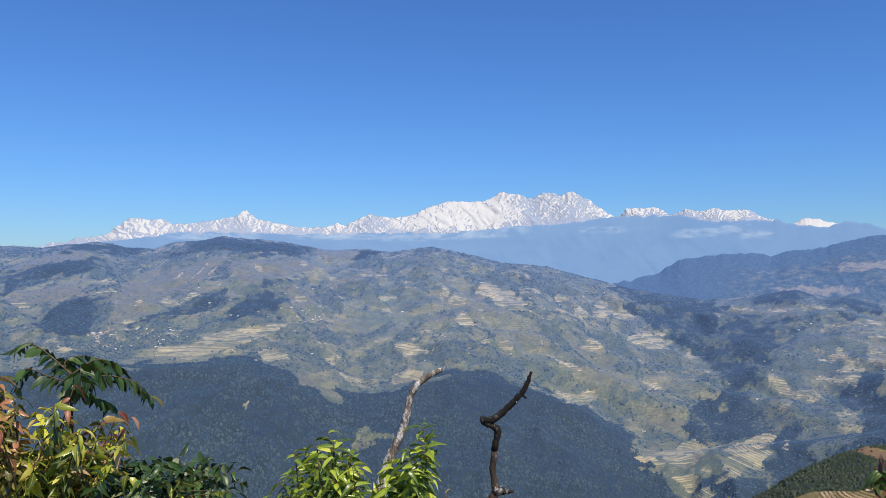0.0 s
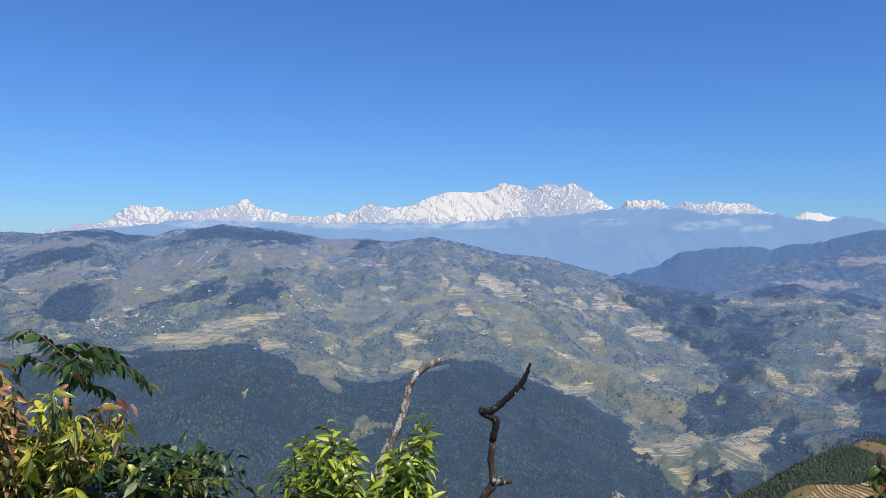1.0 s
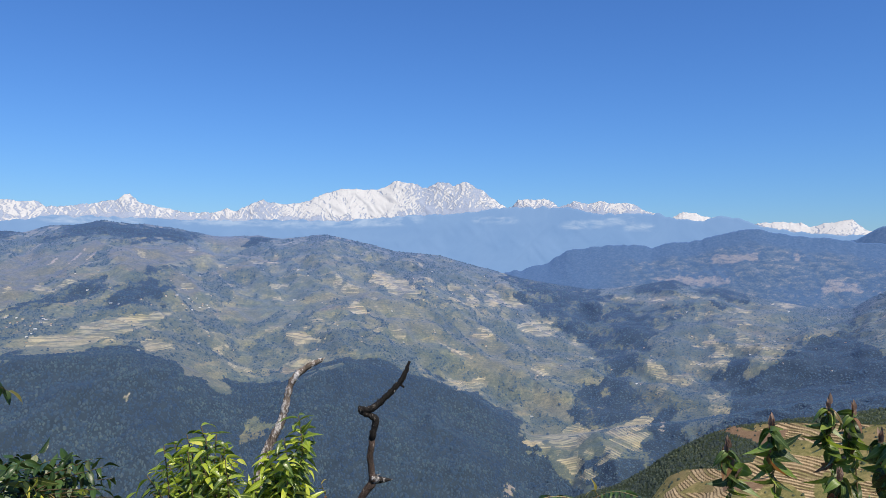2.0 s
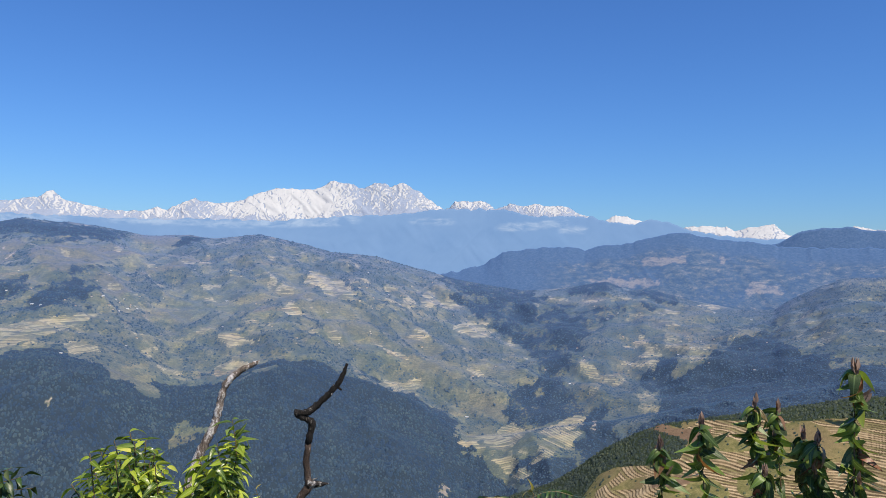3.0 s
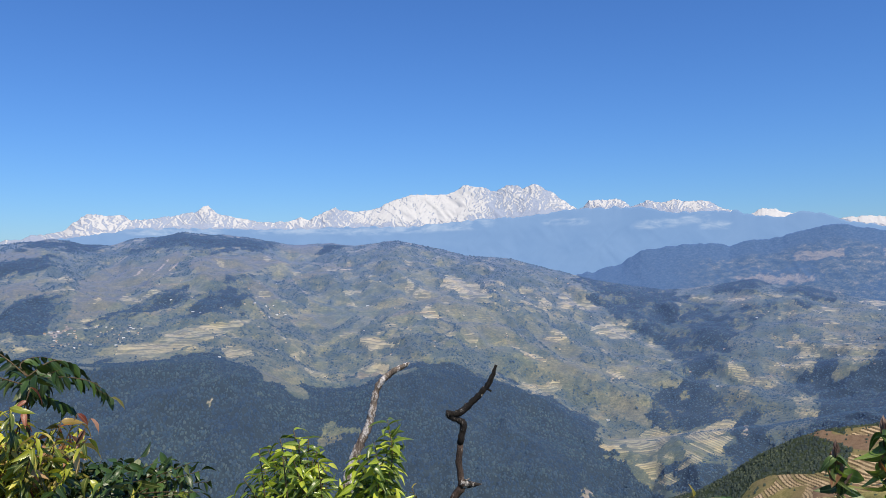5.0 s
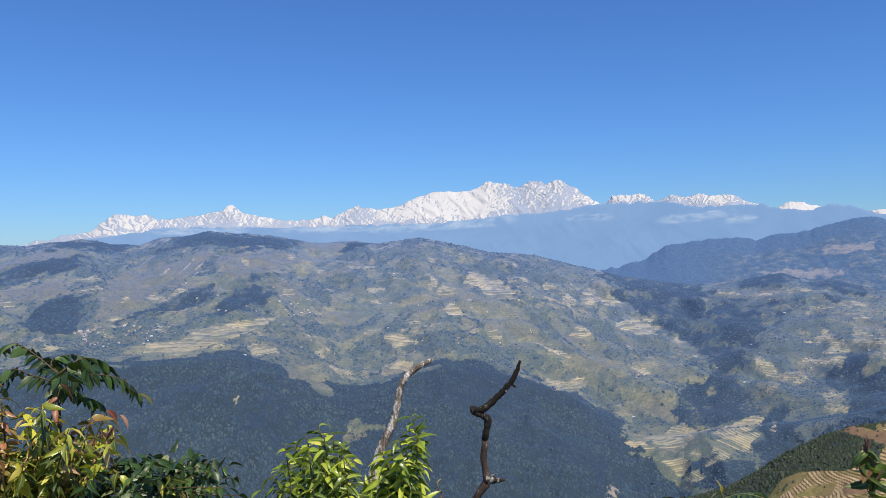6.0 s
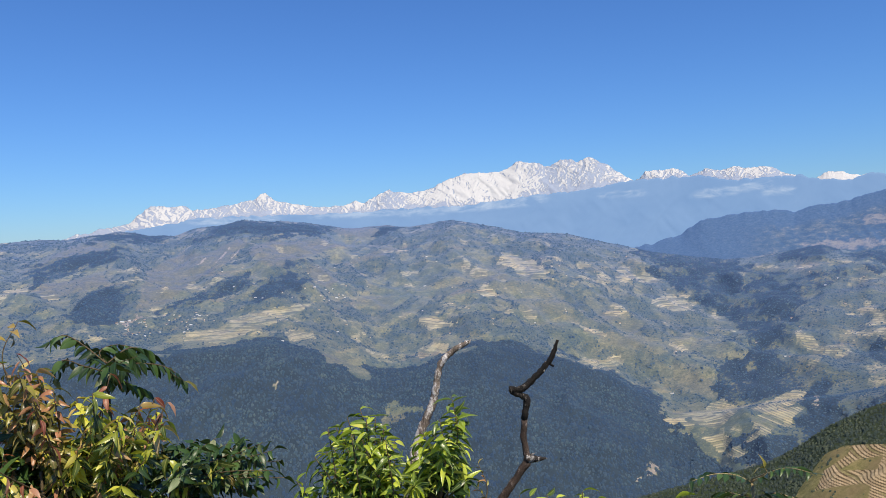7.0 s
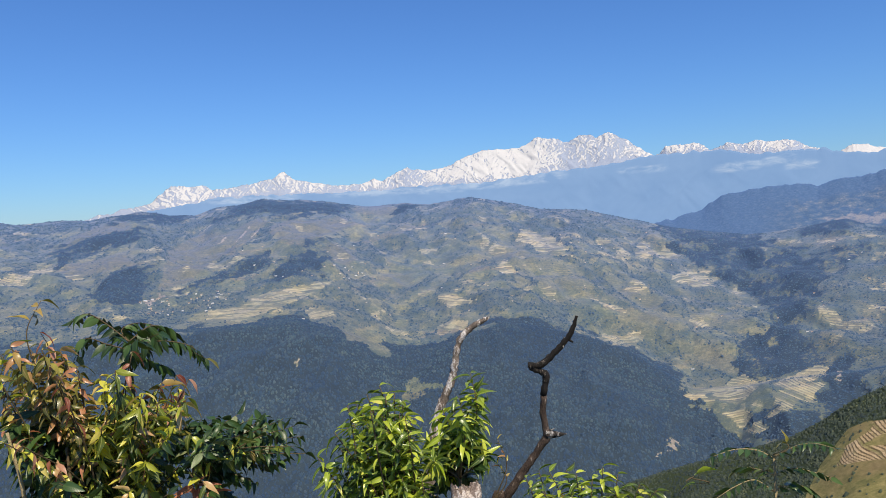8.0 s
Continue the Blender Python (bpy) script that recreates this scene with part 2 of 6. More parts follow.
def crown_material(name, dark, mid, light, sheen=SLOPE_HAZE, scale=0.6, patchy=0.07, gaps=0.25):
    m, nt = blank(name)
    v = coords(nt)
    fine = grain(nt, v, scale, 5, 0.7)
    color = ramp(nt, chance(nt), [(0.0, dark), (0.55, mid), (1.0, light)])
    # dark flecks for gaps between leaves, their shade put into the colour
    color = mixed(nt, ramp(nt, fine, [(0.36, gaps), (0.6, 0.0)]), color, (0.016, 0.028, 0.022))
    # broad patches of tone, ravine light and shade put into the colour with them
    stand = calc(nt, "ADD", calc(nt, "MULTIPLY", grain(nt, v, 0.007, 4, 0.6), 0.5), calc(nt, "MULTIPLY", grain(nt, v, 0.03, 4, 0.7), 0.5))
    color = mixed(nt, 1.0, color, ramp(nt, stand, [(0.5 - patchy, (0.55, 0.62, 0.76)), (0.5, (1.0, 1.0, 1.0)), (0.5 + patchy, (1.55, 1.48, 1.15))]), "MULTIPLY")
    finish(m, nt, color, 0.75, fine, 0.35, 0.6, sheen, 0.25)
    body, o = nt.nodes["Principled BSDF"], nt.nodes["Material Output"]
    geo = nt.nodes.new("ShaderNodeNewGeometry")          # normals bent up and sunward, lifting shaded crown sides as haze would
    blend, lift = nt.nodes.new("ShaderNodeVectorMath"), nt.nodes.new("ShaderNodeVectorMath")
    blend.operation, lift.operation = "SCALE", "ADD"
    blend.inputs["Scale"].default_value, lift.inputs[1].default_value = 0.75, (0.1, -0.25, 0.6)
    nt.links.new(geo.outputs["Normal"], blend.inputs[0]), nt.links.new(blend.outputs[0], lift.inputs[0])
    nt.links.new(lift.outputs[0], body.inputs["Normal"].links[0].from_node.inputs["Normal"])
    t, mx = nt.nodes.new("ShaderNodeBsdfTranslucent"), nt.nodes.new("ShaderNodeMixShader")
    put(nt, t.inputs["Color"], mixed(nt, 1.0, color, (1.3, 1.5, 1.4), "MULTIPLY"))
    mx.inputs["Fac"].default_value = 0.38
    nt.links.new(body.outputs["BSDF"], mx.inputs[1]), nt.links.new(t.outputs["BSDF"], mx.inputs[2])
    nt.links.new(mx.outputs["Shader"], o.inputs["Surface"])
    return m


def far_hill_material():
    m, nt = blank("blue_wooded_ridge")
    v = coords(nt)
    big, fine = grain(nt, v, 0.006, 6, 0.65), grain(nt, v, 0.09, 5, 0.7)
    # distance haze put into the base colours and the sheen as blue
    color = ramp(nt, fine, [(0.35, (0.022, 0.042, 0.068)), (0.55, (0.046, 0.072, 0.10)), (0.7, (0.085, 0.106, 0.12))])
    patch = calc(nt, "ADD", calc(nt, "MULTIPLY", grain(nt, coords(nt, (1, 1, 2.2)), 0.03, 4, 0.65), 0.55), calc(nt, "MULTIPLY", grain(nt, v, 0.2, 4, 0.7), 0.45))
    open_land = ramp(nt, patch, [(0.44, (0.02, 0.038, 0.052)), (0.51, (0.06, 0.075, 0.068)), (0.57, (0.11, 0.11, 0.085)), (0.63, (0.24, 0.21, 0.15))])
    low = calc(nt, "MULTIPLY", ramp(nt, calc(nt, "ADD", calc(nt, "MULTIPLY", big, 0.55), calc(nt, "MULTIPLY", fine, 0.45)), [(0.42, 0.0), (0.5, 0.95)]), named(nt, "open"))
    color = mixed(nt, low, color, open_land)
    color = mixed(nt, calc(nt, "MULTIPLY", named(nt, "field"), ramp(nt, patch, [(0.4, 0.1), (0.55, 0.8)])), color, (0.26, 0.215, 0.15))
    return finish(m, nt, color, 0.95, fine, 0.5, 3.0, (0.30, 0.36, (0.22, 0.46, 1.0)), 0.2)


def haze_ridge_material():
    """The farthest ridge: blue haze and thin rags of cloud painted on as glow."""
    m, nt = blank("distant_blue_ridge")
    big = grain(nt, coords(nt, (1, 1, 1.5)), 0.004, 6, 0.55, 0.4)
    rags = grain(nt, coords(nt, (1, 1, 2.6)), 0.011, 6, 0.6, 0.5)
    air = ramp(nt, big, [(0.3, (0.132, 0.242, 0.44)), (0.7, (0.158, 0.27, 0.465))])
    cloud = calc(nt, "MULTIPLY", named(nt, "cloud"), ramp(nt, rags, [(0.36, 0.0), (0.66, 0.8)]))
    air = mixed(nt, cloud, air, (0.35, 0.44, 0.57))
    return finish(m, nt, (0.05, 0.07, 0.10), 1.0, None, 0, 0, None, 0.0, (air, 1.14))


def snow_material():
    """Snowfields with white veins running aslant down rock faces tinted blue for haze."""
    m, nt = blank("snow_and_rock")
    fine = grain(nt, coords(nt), 0.10, 6, 0.75)
    bare = calc(nt, "SUBTRACT", named(nt, "rock"), calc(nt, "MULTIPLY", calc(nt, "SUBTRACT", fine, 0.5), 0.35))
    snow = ramp(nt, fine, [(0.3, (0.46, 0.465, 0.475)), (0.7, (0.53, 0.525, 0.51))])
    rock = ramp(nt, fine, [(0.3, (0.20, 0.25, 0.35)), (0.7, (0.30, 0.345, 0.43))])
    mask = ramp(nt, bare, [(0.42, 0.0), (0.58, 0.92)])
    return finish(m, nt, mixed(nt, mask, snow, rock), 0.75, calc(nt, "MULTIPLY", mask, -1.0), 0.5, 8.0, None, 0.2)


def leaf_material(name, ramp_stops, vein, translucency=0.35, rough=0.33, light=(1.0, 1.0, 0.45), lengthwise=False):
    m, nt = blank(name)
    tc, sep = nt.nodes.new("ShaderNodeTexCoord"), nt.nodes.new("ShaderNodeSeparateXYZ")
    uv = nt.nodes.new("ShaderNodeUVMap")
    nt.links.new(uv.outputs["UV"], sep.inputs["Vector"])
    color = ramp(nt, chance(nt), ramp_stops)
    blotch = grain(nt, tc.outputs["Object"], 28.0, 4, 0.6)
    color = mixed(nt, ramp(nt, blotch, [(0.35, 0.0), (0.75, 0.45)]), color, mixed(nt, 0.5, color, vein))
    across = calc(nt, "ABSOLUTE", calc(nt, "SUBTRACT", sep.outputs["Y"], 0.5))
    rib = ramp(nt, across, [(0.0, 1.0), (0.05, 0.55), (0.09, 0.0)])
    color = mixed(nt, calc(nt, "MULTIPLY", rib, 0.6), color, vein)
    ribs = calc(nt, "SINE", calc(nt, "ADD", calc(nt, "MULTIPLY", sep.outputs["X"], 60.0), calc(nt, "MULTIPLY", across, -30.0)))
    if lengthwise:          # a few strong veins from foot to tip
        ribs = calc(nt, "COSINE", calc(nt, "MULTIPLY", across, 50.0))
        color = mixed(nt, ramp(nt, ribs, [(0.8, 0.0), (1.0, 0.12)]), color, vein)
        ribs = calc(nt, "MULTIPLY", ribs, -1.4)
    p, t = nt.nodes.new("ShaderNodeBsdfPrincipled"), nt.nodes.new("ShaderNodeBsdfTranslucent")
    b, mx, o = nt.nodes.new("ShaderNodeBump"), nt.nodes.new("ShaderNodeMixShader"), nt.nodes.new("ShaderNodeOutputMaterial")
    b.inputs["Strength"].default_value, b.inputs["Distance"].default_value = 0.07, 0.002
    nt.links.new(calc(nt, "ADD", ribs, calc(nt, "MULTIPLY", blotch, 3.0)), b.inputs["Height"])
    nt.links.new(b.outputs["Normal"], p.inputs["Normal"])
    put(nt, p.inputs["Base Color"], color)
    put(nt, p.inputs["Roughness"], rough)
    p.inputs["Specular IOR Level"].default_value = 0.45
    put(nt, t.inputs["Color"], mixed(nt, 1.0, mixed(nt, 1.0, color, light, "MULTIPLY"), (1.7, 1.7, 1.7), "MULTIPLY"))
    mx.inputs["Fac"].default_value = translucency
    nt.links.new(p.outputs["BSDF"], mx.inputs[1]), nt.links.new(t.outputs["BSDF"], mx.inputs[2])
    nt.links.new(mx.outputs["Shader"], o.inputs["Surface"])
    return m


def bark_material(name, dark, mid, pale, pale_at=0.62, scale=14.0):
    m, nt = blank(name)
    v = coords(nt, (1, 1, 0.35))
    a, b = grain(nt, v, scale, 6, 0.7, 0.6), grain(nt, coords(nt), scale * 6, 5, 0.7)
    color = ramp(nt, a, [(0.3, dark), (0.5, mid), (pale_at, mid), (min(0.98, pale_at + 0.08), pale)])
    color = mixed(nt, ramp(nt, b, [(0.35, 0.7), (0.6, 0.0)]), color, dark)
    return finish(m, nt, color, 0.85, calc(nt, "ADD", a, calc(nt, "MULTIPLY", b, 0.4)), 0.9, 0.012, None, 0.25)


def plain_material(name, lo, hi, scale, rough=0.85, bump=0.4, dist=0.02):
    m, nt = blank(name)
    n = grain(nt, coords(nt), scale, 6, 0.65)
    return finish(m, nt, ramp(nt, n, [(0.3, lo), (0.7, hi)]), rough, n, bump, dist)


HILL, NEAR_SLOPE = hillside_material(), near_slope_material()
FOREST = crown_material("forest_crowns", (0.014, 0.027, 0.025), (0.030, 0.048, 0.038), (0.064, 0.080, 0.052), PINE_HAZE, 0.6, 0.09)
GROVE = crown_material("grove_crowns", (0.018, 0.034, 0.028), (0.036, 0.056, 0.038), (0.085, 0.10, 0.054), GROVE_HAZE, 0.6, 0.2)
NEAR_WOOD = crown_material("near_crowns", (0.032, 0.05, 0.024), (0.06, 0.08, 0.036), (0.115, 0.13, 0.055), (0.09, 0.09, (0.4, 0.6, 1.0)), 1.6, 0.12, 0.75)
FAR_HILL, HAZE_RIDGE, SNOW = far_hill_material(), haze_ridge_material(), snow_material()
# random leaf tones, with some shaded and sunlit contrast put into the colour
GREEN_LEAF = leaf_material("fresh_green_leaf", [(0.0, (0.02, 0.055, 0.007)), (0.36, (0.065, 0.125, 0.012)), (0.68, (0.28, 0.37, 0.024)), (0.92, (0.50, 0.55, 0.06)), (1.0, (0.62, 0.58, 0.12))], (0.46, 0.52, 0.16), 0.26, 0.28)
RUST_LEAF = leaf_material("rusty_olive_leaf", [(0.0, (0.03, 0.045, 0.01)), (0.35, (0.12, 0.125, 0.02)), (0.62, (0.34, 0.31, 0.05)), (0.82, (0.33, 0.19, 0.065)), (1.0, (0.40, 0.17, 0.09))], (0.36, 0.24, 0.12), 0.22, 0.34)
# yellowing at random; dark and bright ends also paint in shade and sun
OLIVE_LEAF = leaf_material("yellowing_leaf", [(0.0, (0.02, 0.05, 0.008)), (0.3, (0.07, 0.11, 0.012)), (0.5, (0.32, 0.355, 0.03)), (0.74, (0.55, 0.55, 0.05)), (0.88, (0.56, 0.47, 0.13)), (0.96, (0.48, 0.27, 0.16)), (1.0, (0.40, 0.15, 0.09))], (0.40, 0.40, 0.14), 0.24, 0.3)
# dark leaf; inner shade and, at the pale end, glints put into the colour
DARK_LEAF = leaf_material("dark_green_leaf", [(0.0, (0.01, 0.026, 0.008)), (0.6, (0.028, 0.065, 0.014)), (0.92, (0.07, 0.125, 0.03)), (1.0, (0.20, 0.22, 0.12))], (0.07, 0.12, 0.035), 0.12, 0.38)
RED_LEAF = leaf_material("young_red_leaf", [(0.0, (0.20, 0.05, 0.03)), (0.5, (0.42, 0.17, 0.10)), (1.0, (0.58, 0.36, 0.24))], (0.5, 0.3, 0.18), 0.4, 0.4, (1.0, 0.6, 0.45))
BUD_LEAF = leaf_material("downy_brown_bud", [(0.0, (0.13, 0.085, 0.06)), (0.5, (0.23, 0.15, 0.11)), (1.0, (0.36, 0.25, 0.19))], (0.38, 0.29, 0.22), 0.12, 0.75, (1.0, 0.75, 0.6))
DROOP_LEAF = leaf_material("ribbed_drooping_leaf", [(0.0, (0.018, 0.032, 0.012)), (0.35, (0.06, 0.105, 0.02)), (0.65, (0.15, 0.23, 0.035)), (0.85, (0.29, 0.36, 0.07)), (0.92, (0.16, 0.07, 0.04)), (1.0, (0.30, 0.08, 0.05))], (0.24, 0.32, 0.12), 0.26, 0.42, (1.0, 1.0, 0.45), True)
TWIG = bark_material("green_brown_twig", (0.06, 0.045, 0.025), (0.15, 0.11, 0.06), (0.26, 0.2, 0.12), 0.6, 30)
PALE_TWIG = bark_material("pale_stem", (0.22, 0.17, 0.09), (0.38, 0.31, 0.17), (0.5, 0.42, 0.26), 0.6, 30)
DEAD_WOOD = bark_material("weathered_grey_wood", (0.06, 0.045, 0.035), (0.27, 0.22, 0.18), (0.76, 0.72, 0.68), 0.47, 26)
# pale specks on the char stand for highlights, put into the colour
CHARRED = bark_material("charred_wood", (0.004, 0.004, 0.004), (0.02, 0.017, 0.015), (0.30, 0.27, 0.24), 0.61, 46)
SCORCHED = bark_material("scorched_brown_bark", (0.012, 0.009, 0.008), (0.085, 0.06, 0.048), (0.34, 0.28, 0.24), 0.58, 40)
SPLIT_WOOD = bark_material("split_charred_wood", (0.006, 0.005, 0.005), (0.05, 0.043, 0.038), (0.66, 0.62, 0.58), 0.5, 40)
TORN_WOOD = bark_material("torn_pale_wood", (0.05, 0.035, 0.03), (0.34, 0.27, 0.23), (0.68, 0.60, 0.54), 0.46, 34)
WALL_PAINT = plain_material("limewashed_wall", (0.62, 0.58, 0.52), (0.78, 0.75, 0.70), 0.6)
TIN_ROOF = plain_material("tin_roof", (0.42, 0.46, 0.52), (0.62, 0.66, 0.72), 0.5, 0.5)
RUST_ROOF = plain_material("rusted_roof", (0.22, 0.14, 0.10), (0.36, 0.25, 0.18), 0.5, 0.7)
DARK_OPENING = plain_material("dark_opening", (0.03, 0.03, 0.03), (0.05, 0.05, 0.05), 1.0)


# ---- shared builders ----
def joined(name, verts, faces, material, smooth=True):
    """A mesh object from arrays of corners and of triangles or quads."""
    verts, faces = np.asarray(verts, np.float32), np.asarray(faces, np.int32)
    me, k = bpy.data.meshes.new(name), faces.shape[1]
    me.vertices.add(len(verts)), me.loops.add(faces.size), me.polygons.add(len(faces))
    me.vertices.foreach_set("co", verts.ravel())
    me.loops.foreach_set("vertex_index", faces.ravel())
    me.polygons.foreach_set("loop_start", np.arange(0, faces.size, k, dtype=np.int32))
    me.polygons.foreach_set("use_smooth", np.full(len(faces), smooth))
    me.update(calc_edges=True)
    me.materials.append(material)
    return new(name, me)


def painted(ob, name, values):
    a = ob.data.attributes.new(name, "FLOAT", "POINT")
    a.data.foreach_set("value", np.asarray(values, np.float32).ravel())


def part(name, bm, material, parent, label="", smooth=True):
    me = bpy.data.meshes.new(name)
    for f in bm.faces:
        f.smooth = smooth
    bm.to_mesh(me)
    bm.free()
    me.materials.append(material)
    ob = new(name, me)
    ob.parent = parent
    if label:
        tagged(ob, label)
    return ob


def at(az, el, r):
    """The place r metres off in plan, az degrees to the right of north and el degrees above the eye."""
    a = radians(az)
    return Vector((r * math.sin(a), r * math.cos(a), r * math.tan(radians(el))))


def quads(rows, cols, wrap=False):
    i, j = np.meshgrid(np.arange(rows - 1), np.arange(cols if wrap else cols - 1), indexing="ij")
    k = (j + 1) % cols
    return np.stack([i * cols + j, i * cols + k, (i + 1) * cols + k, (i + 1) * cols + j], -1).reshape(-1, 4)


def lattice(nx, ny, seed):
    """A smooth random field on a grid, read at any place by waves()."""
    return np.random.default_rng(seed).standard_normal((nx, ny))


def waves(x, y, size, seed, octaves=4, gain=0.5, ridged=False):
    """Layered value noise about zero, of that size in the units of x and y."""
    x, y = np.asarray(x, float), np.asarray(y, float)
    total, amp = np.zeros(np.broadcast(x, y).shape), 1.0
    for o in range(octaves):
        g = lattice(128, 128, seed + o)
        u, w = x / size * 2**o + 13.7 * o, y / size * 2**o + 7.3 * o
        i, j = np.floor(u).astype(int), np.floor(w).astype(int)
        fu, fw = u - i, w - j
        fu, fw = fu * fu * (3 - 2 * fu), fw * fw * (3 - 2 * fw)
        n = lambda a, b: g[(i + a) % 128, (j + b) % 128]
        val = (n(0, 0) * (1 - fu) + n(1, 0) * fu) * (1 - fw) + (n(0, 1) * (1 - fu) + n(1, 1) * fu) * fw
        total += amp * ((0.6 - np.abs(val)) if ridged else val)
        amp *= gain
    return total


def spline(pairs):
    p = np.array(pairs, float)
    return lambda az: np.interp(az, p[:, 0], p[:, 1])


def tan(deg):
    return np.tan(np.radians(deg))


# ---- the ground: one sheet from the viewpoint over the valley to the horizon ----
MAIN_CREST = spline([(-60, 0.8), (-38, 1.5), (-33.3, 1.25), (-32.4, 1.02), (-30, 1.1), (-28.1, 1.02), (-27.1, 1.25), (-24.7, 1.43), (-23.8, 1.36), (-22.7, 1.05), (-21.1, 1.03), (-19.6, 1.48), (-17.4, 1.79), (-16.1, 1.92),
                     (-14.5, 1.81), (-12, 1.62), (-10.2, 1.29), (-7.8, 1.05), (-6.4, 0.97), (-5.7, 1.09), (-4, 0.84), (-2.3, 1.01), (-0.8, 1.27), (0.7, 0.97), (2.8, 0.5), (4.5, 0.03), (6.2, -0.06), (7.9, -0.23), (9.6, -0.74),
                     (11.3, -1.15), (12.7, -1.52), (14.1, -1.89), (16.5, -2.28), (19, -2.6), (21, -2.45), (23.5, -2.07), (25.1, -1.78), (26.1, -2.14), (27.1, -2.4), (27.9, -2.22), (29.5, -2.59), (31.4, -3.02), (34.4, -3.5),
                     (36.6, -3.43), (37.6, -2.73), (39.3, -1.8), (40.7, -1.2), (42.2, -1.04), (46, -0.8), (50, -1.2), (60, -1)])
CREST_R = spline([(-60, 2500), (-8, 2500), (34, 2150), (42, 2080), (60, 2050)])
NEAR_LOW = spline([(-60, -33), (60, -33)])
NEAR_CREST = spline([(-60, -26.5), (0, -26), (4, -24), (6.8, -21.6), (9.4, -20.4), (13.6, -19.0), (17.5, -17.9), (21.2, -16.6), (23.2, -15.4), (25.2, -13.9), (27.6, -12.6), (29.2, -11.9), (33, -11.1), (36.6, -10.3), (40, -9.4), (44, -8.6), (48, -8), (60, -8)])
VALLEY = spline([(-60, -21.5), (10, -21.5), (13, -21.5), (16, -21.5), (24, -20.5), (28, -18), (32, -15), (48, -13), (60, -13)])
SPUR = spline([(-60, -7.2), (-30.4, -7.4), (-27, -6.9), (-22.5, -7.4), (-14.4, -7.35), (-11.2, -8.3), (-7, -10.0), (-3.6, -9.6), (-1.4, -8.8), (0.7, -8.3), (3.2, -8.7), (7.5, -9.7), (10.4, -10.8), (13.3, -12.7), (14.9, -13.6),
               (18, -13.4), (22, -12.6), (26, -12), (30, -11), (36, -9.5), (42, -8), (60, -7.5)])
BROW = spline([(-60, 6), (11, 6), (16, 0.8), (60, 0.8)])
DIP = spline([(-60, -8), (-12, -8), (-8, 4), (-2, 18), (8, 18), (12, 10), (14, -5), (60, -5)])

AZ = np.concatenate([np.arange(-180, -38, 4.0), np.arange(-38, 48.01, 0.155), np.arange(52, 180, 4.0)])
RING = np.concatenate([[0.05, 0.5, 1, 1.5, 2, 2.5, 3, 3.5, 4, 5, 6, 8, 10, 13, 17, 22, 30, 40], np.linspace(55, 290, 22), np.linspace(294, 560, 360), np.linspace(570, 940, 30),
                       np.linspace(950, 1440, 105), np.linspace(1448, 2500, 140), np.linspace(2512, 3000, 16), np.linspace(3100, 4850, 16)])


def smooth(x, a, b):
    x = np.clip((np.asarray(x, float) - a) / (b - a), 0, 1)
    return x * x * (3 - 2 * x)


def ground_heights():
    z = np.zeros((len(RING), len(AZ)))
    for k, az in enumerate(AZ):
        turn = float(smooth(abs(az - 5), 60, 120))          # behind the viewpoint the land is a plain slope
        side = lambda f, rest: float(f(az)) * (1 - turn) + rest * turn
        rc = side(CREST_R, 2300)
        z1, z3, z4 = 560 * tan(side(NEAR_CREST, -22)), 1350 * tan(side(SPUR, -9)), rc * tan(side(MAIN_CREST, -1))
        nodes = [(0, -1.6), (2.2, -1.65), (4, -2.6), (12, -8), (40, -26), (290, 290 * tan(side(NEAR_LOW, -25))), (545, z1 - 3), (560, z1), (580, z1 - 6), (700, z1 - 55), (950, 950 * tan(side(VALLEY, -20))),
                 (1330, z3 - side(BROW, 1)), (1355, z3), (1440, 1440 * tan(side(SPUR, -9)) - side(DIP, 0)), (rc - 40, z4 - 7), (rc, z4), (rc + 60, z4 - 9), (rc + 260, z4 - 70), (rc + 800, -190), (4850, -230)]
        p = np.array(nodes)
        z[:, k] = np.interp(RING, p[:, 0], p[:, 1])
    r, a = RING[:, None], AZ[None, :]
    x, y = r * np.sin(np.radians(a)), r * np.cos(np.radians(a))
    rc = CREST_R(AZ)[None, :]
    slope = smooth(r, 1400, 1600) * (1 - smooth(r, rc - 160, rc - 20))
    z += slope * (16 * waves(x + 0.5 * y, y * 0.45, 210, 11, 4, 0.5, True) + 5 * waves(x, y, 60, 12, 3))
    spur = smooth(r, 960, 1080) * (1 - smooth(r, 1290, 1350))
    z += spur * (22 * waves(x - 0.3 * y, y * 0.5, 170, 21, 5, 0.5, True))
    near = smooth(r, 60, 250) * (1 - smooth(r, 520, 556))
    z += near * 3.0 * waves(x, y, 70, 31, 3)
    z += smooth(r, 2400, 2520) * 4 * waves(x, y, 90, 41, 3)
    z += (1 - smooth(r, 20, 60)) * smooth(r, 1.0, 4.0) * 0.08 * waves(x, y, 0.9, 51, 3)
    return x, y, z


GX, GY, GZ = ground_heights()


def blob(az, el, spots):
    """How far into one of the slanted patches (az, el, half width, half height, slant) a place lies, 0 to 1."""
    best = np.zeros(np.broadcast(az, el).shape)
    for a, e, w, h, s in spots:
        d = (np.abs((az - a) / w) ** 3 + np.abs((el - e - s * (az - a)) / h) ** 3) ** (1 / 3)
        best = np.maximum(best, smooth(1.3 - d, 0, 0.45))
    return best


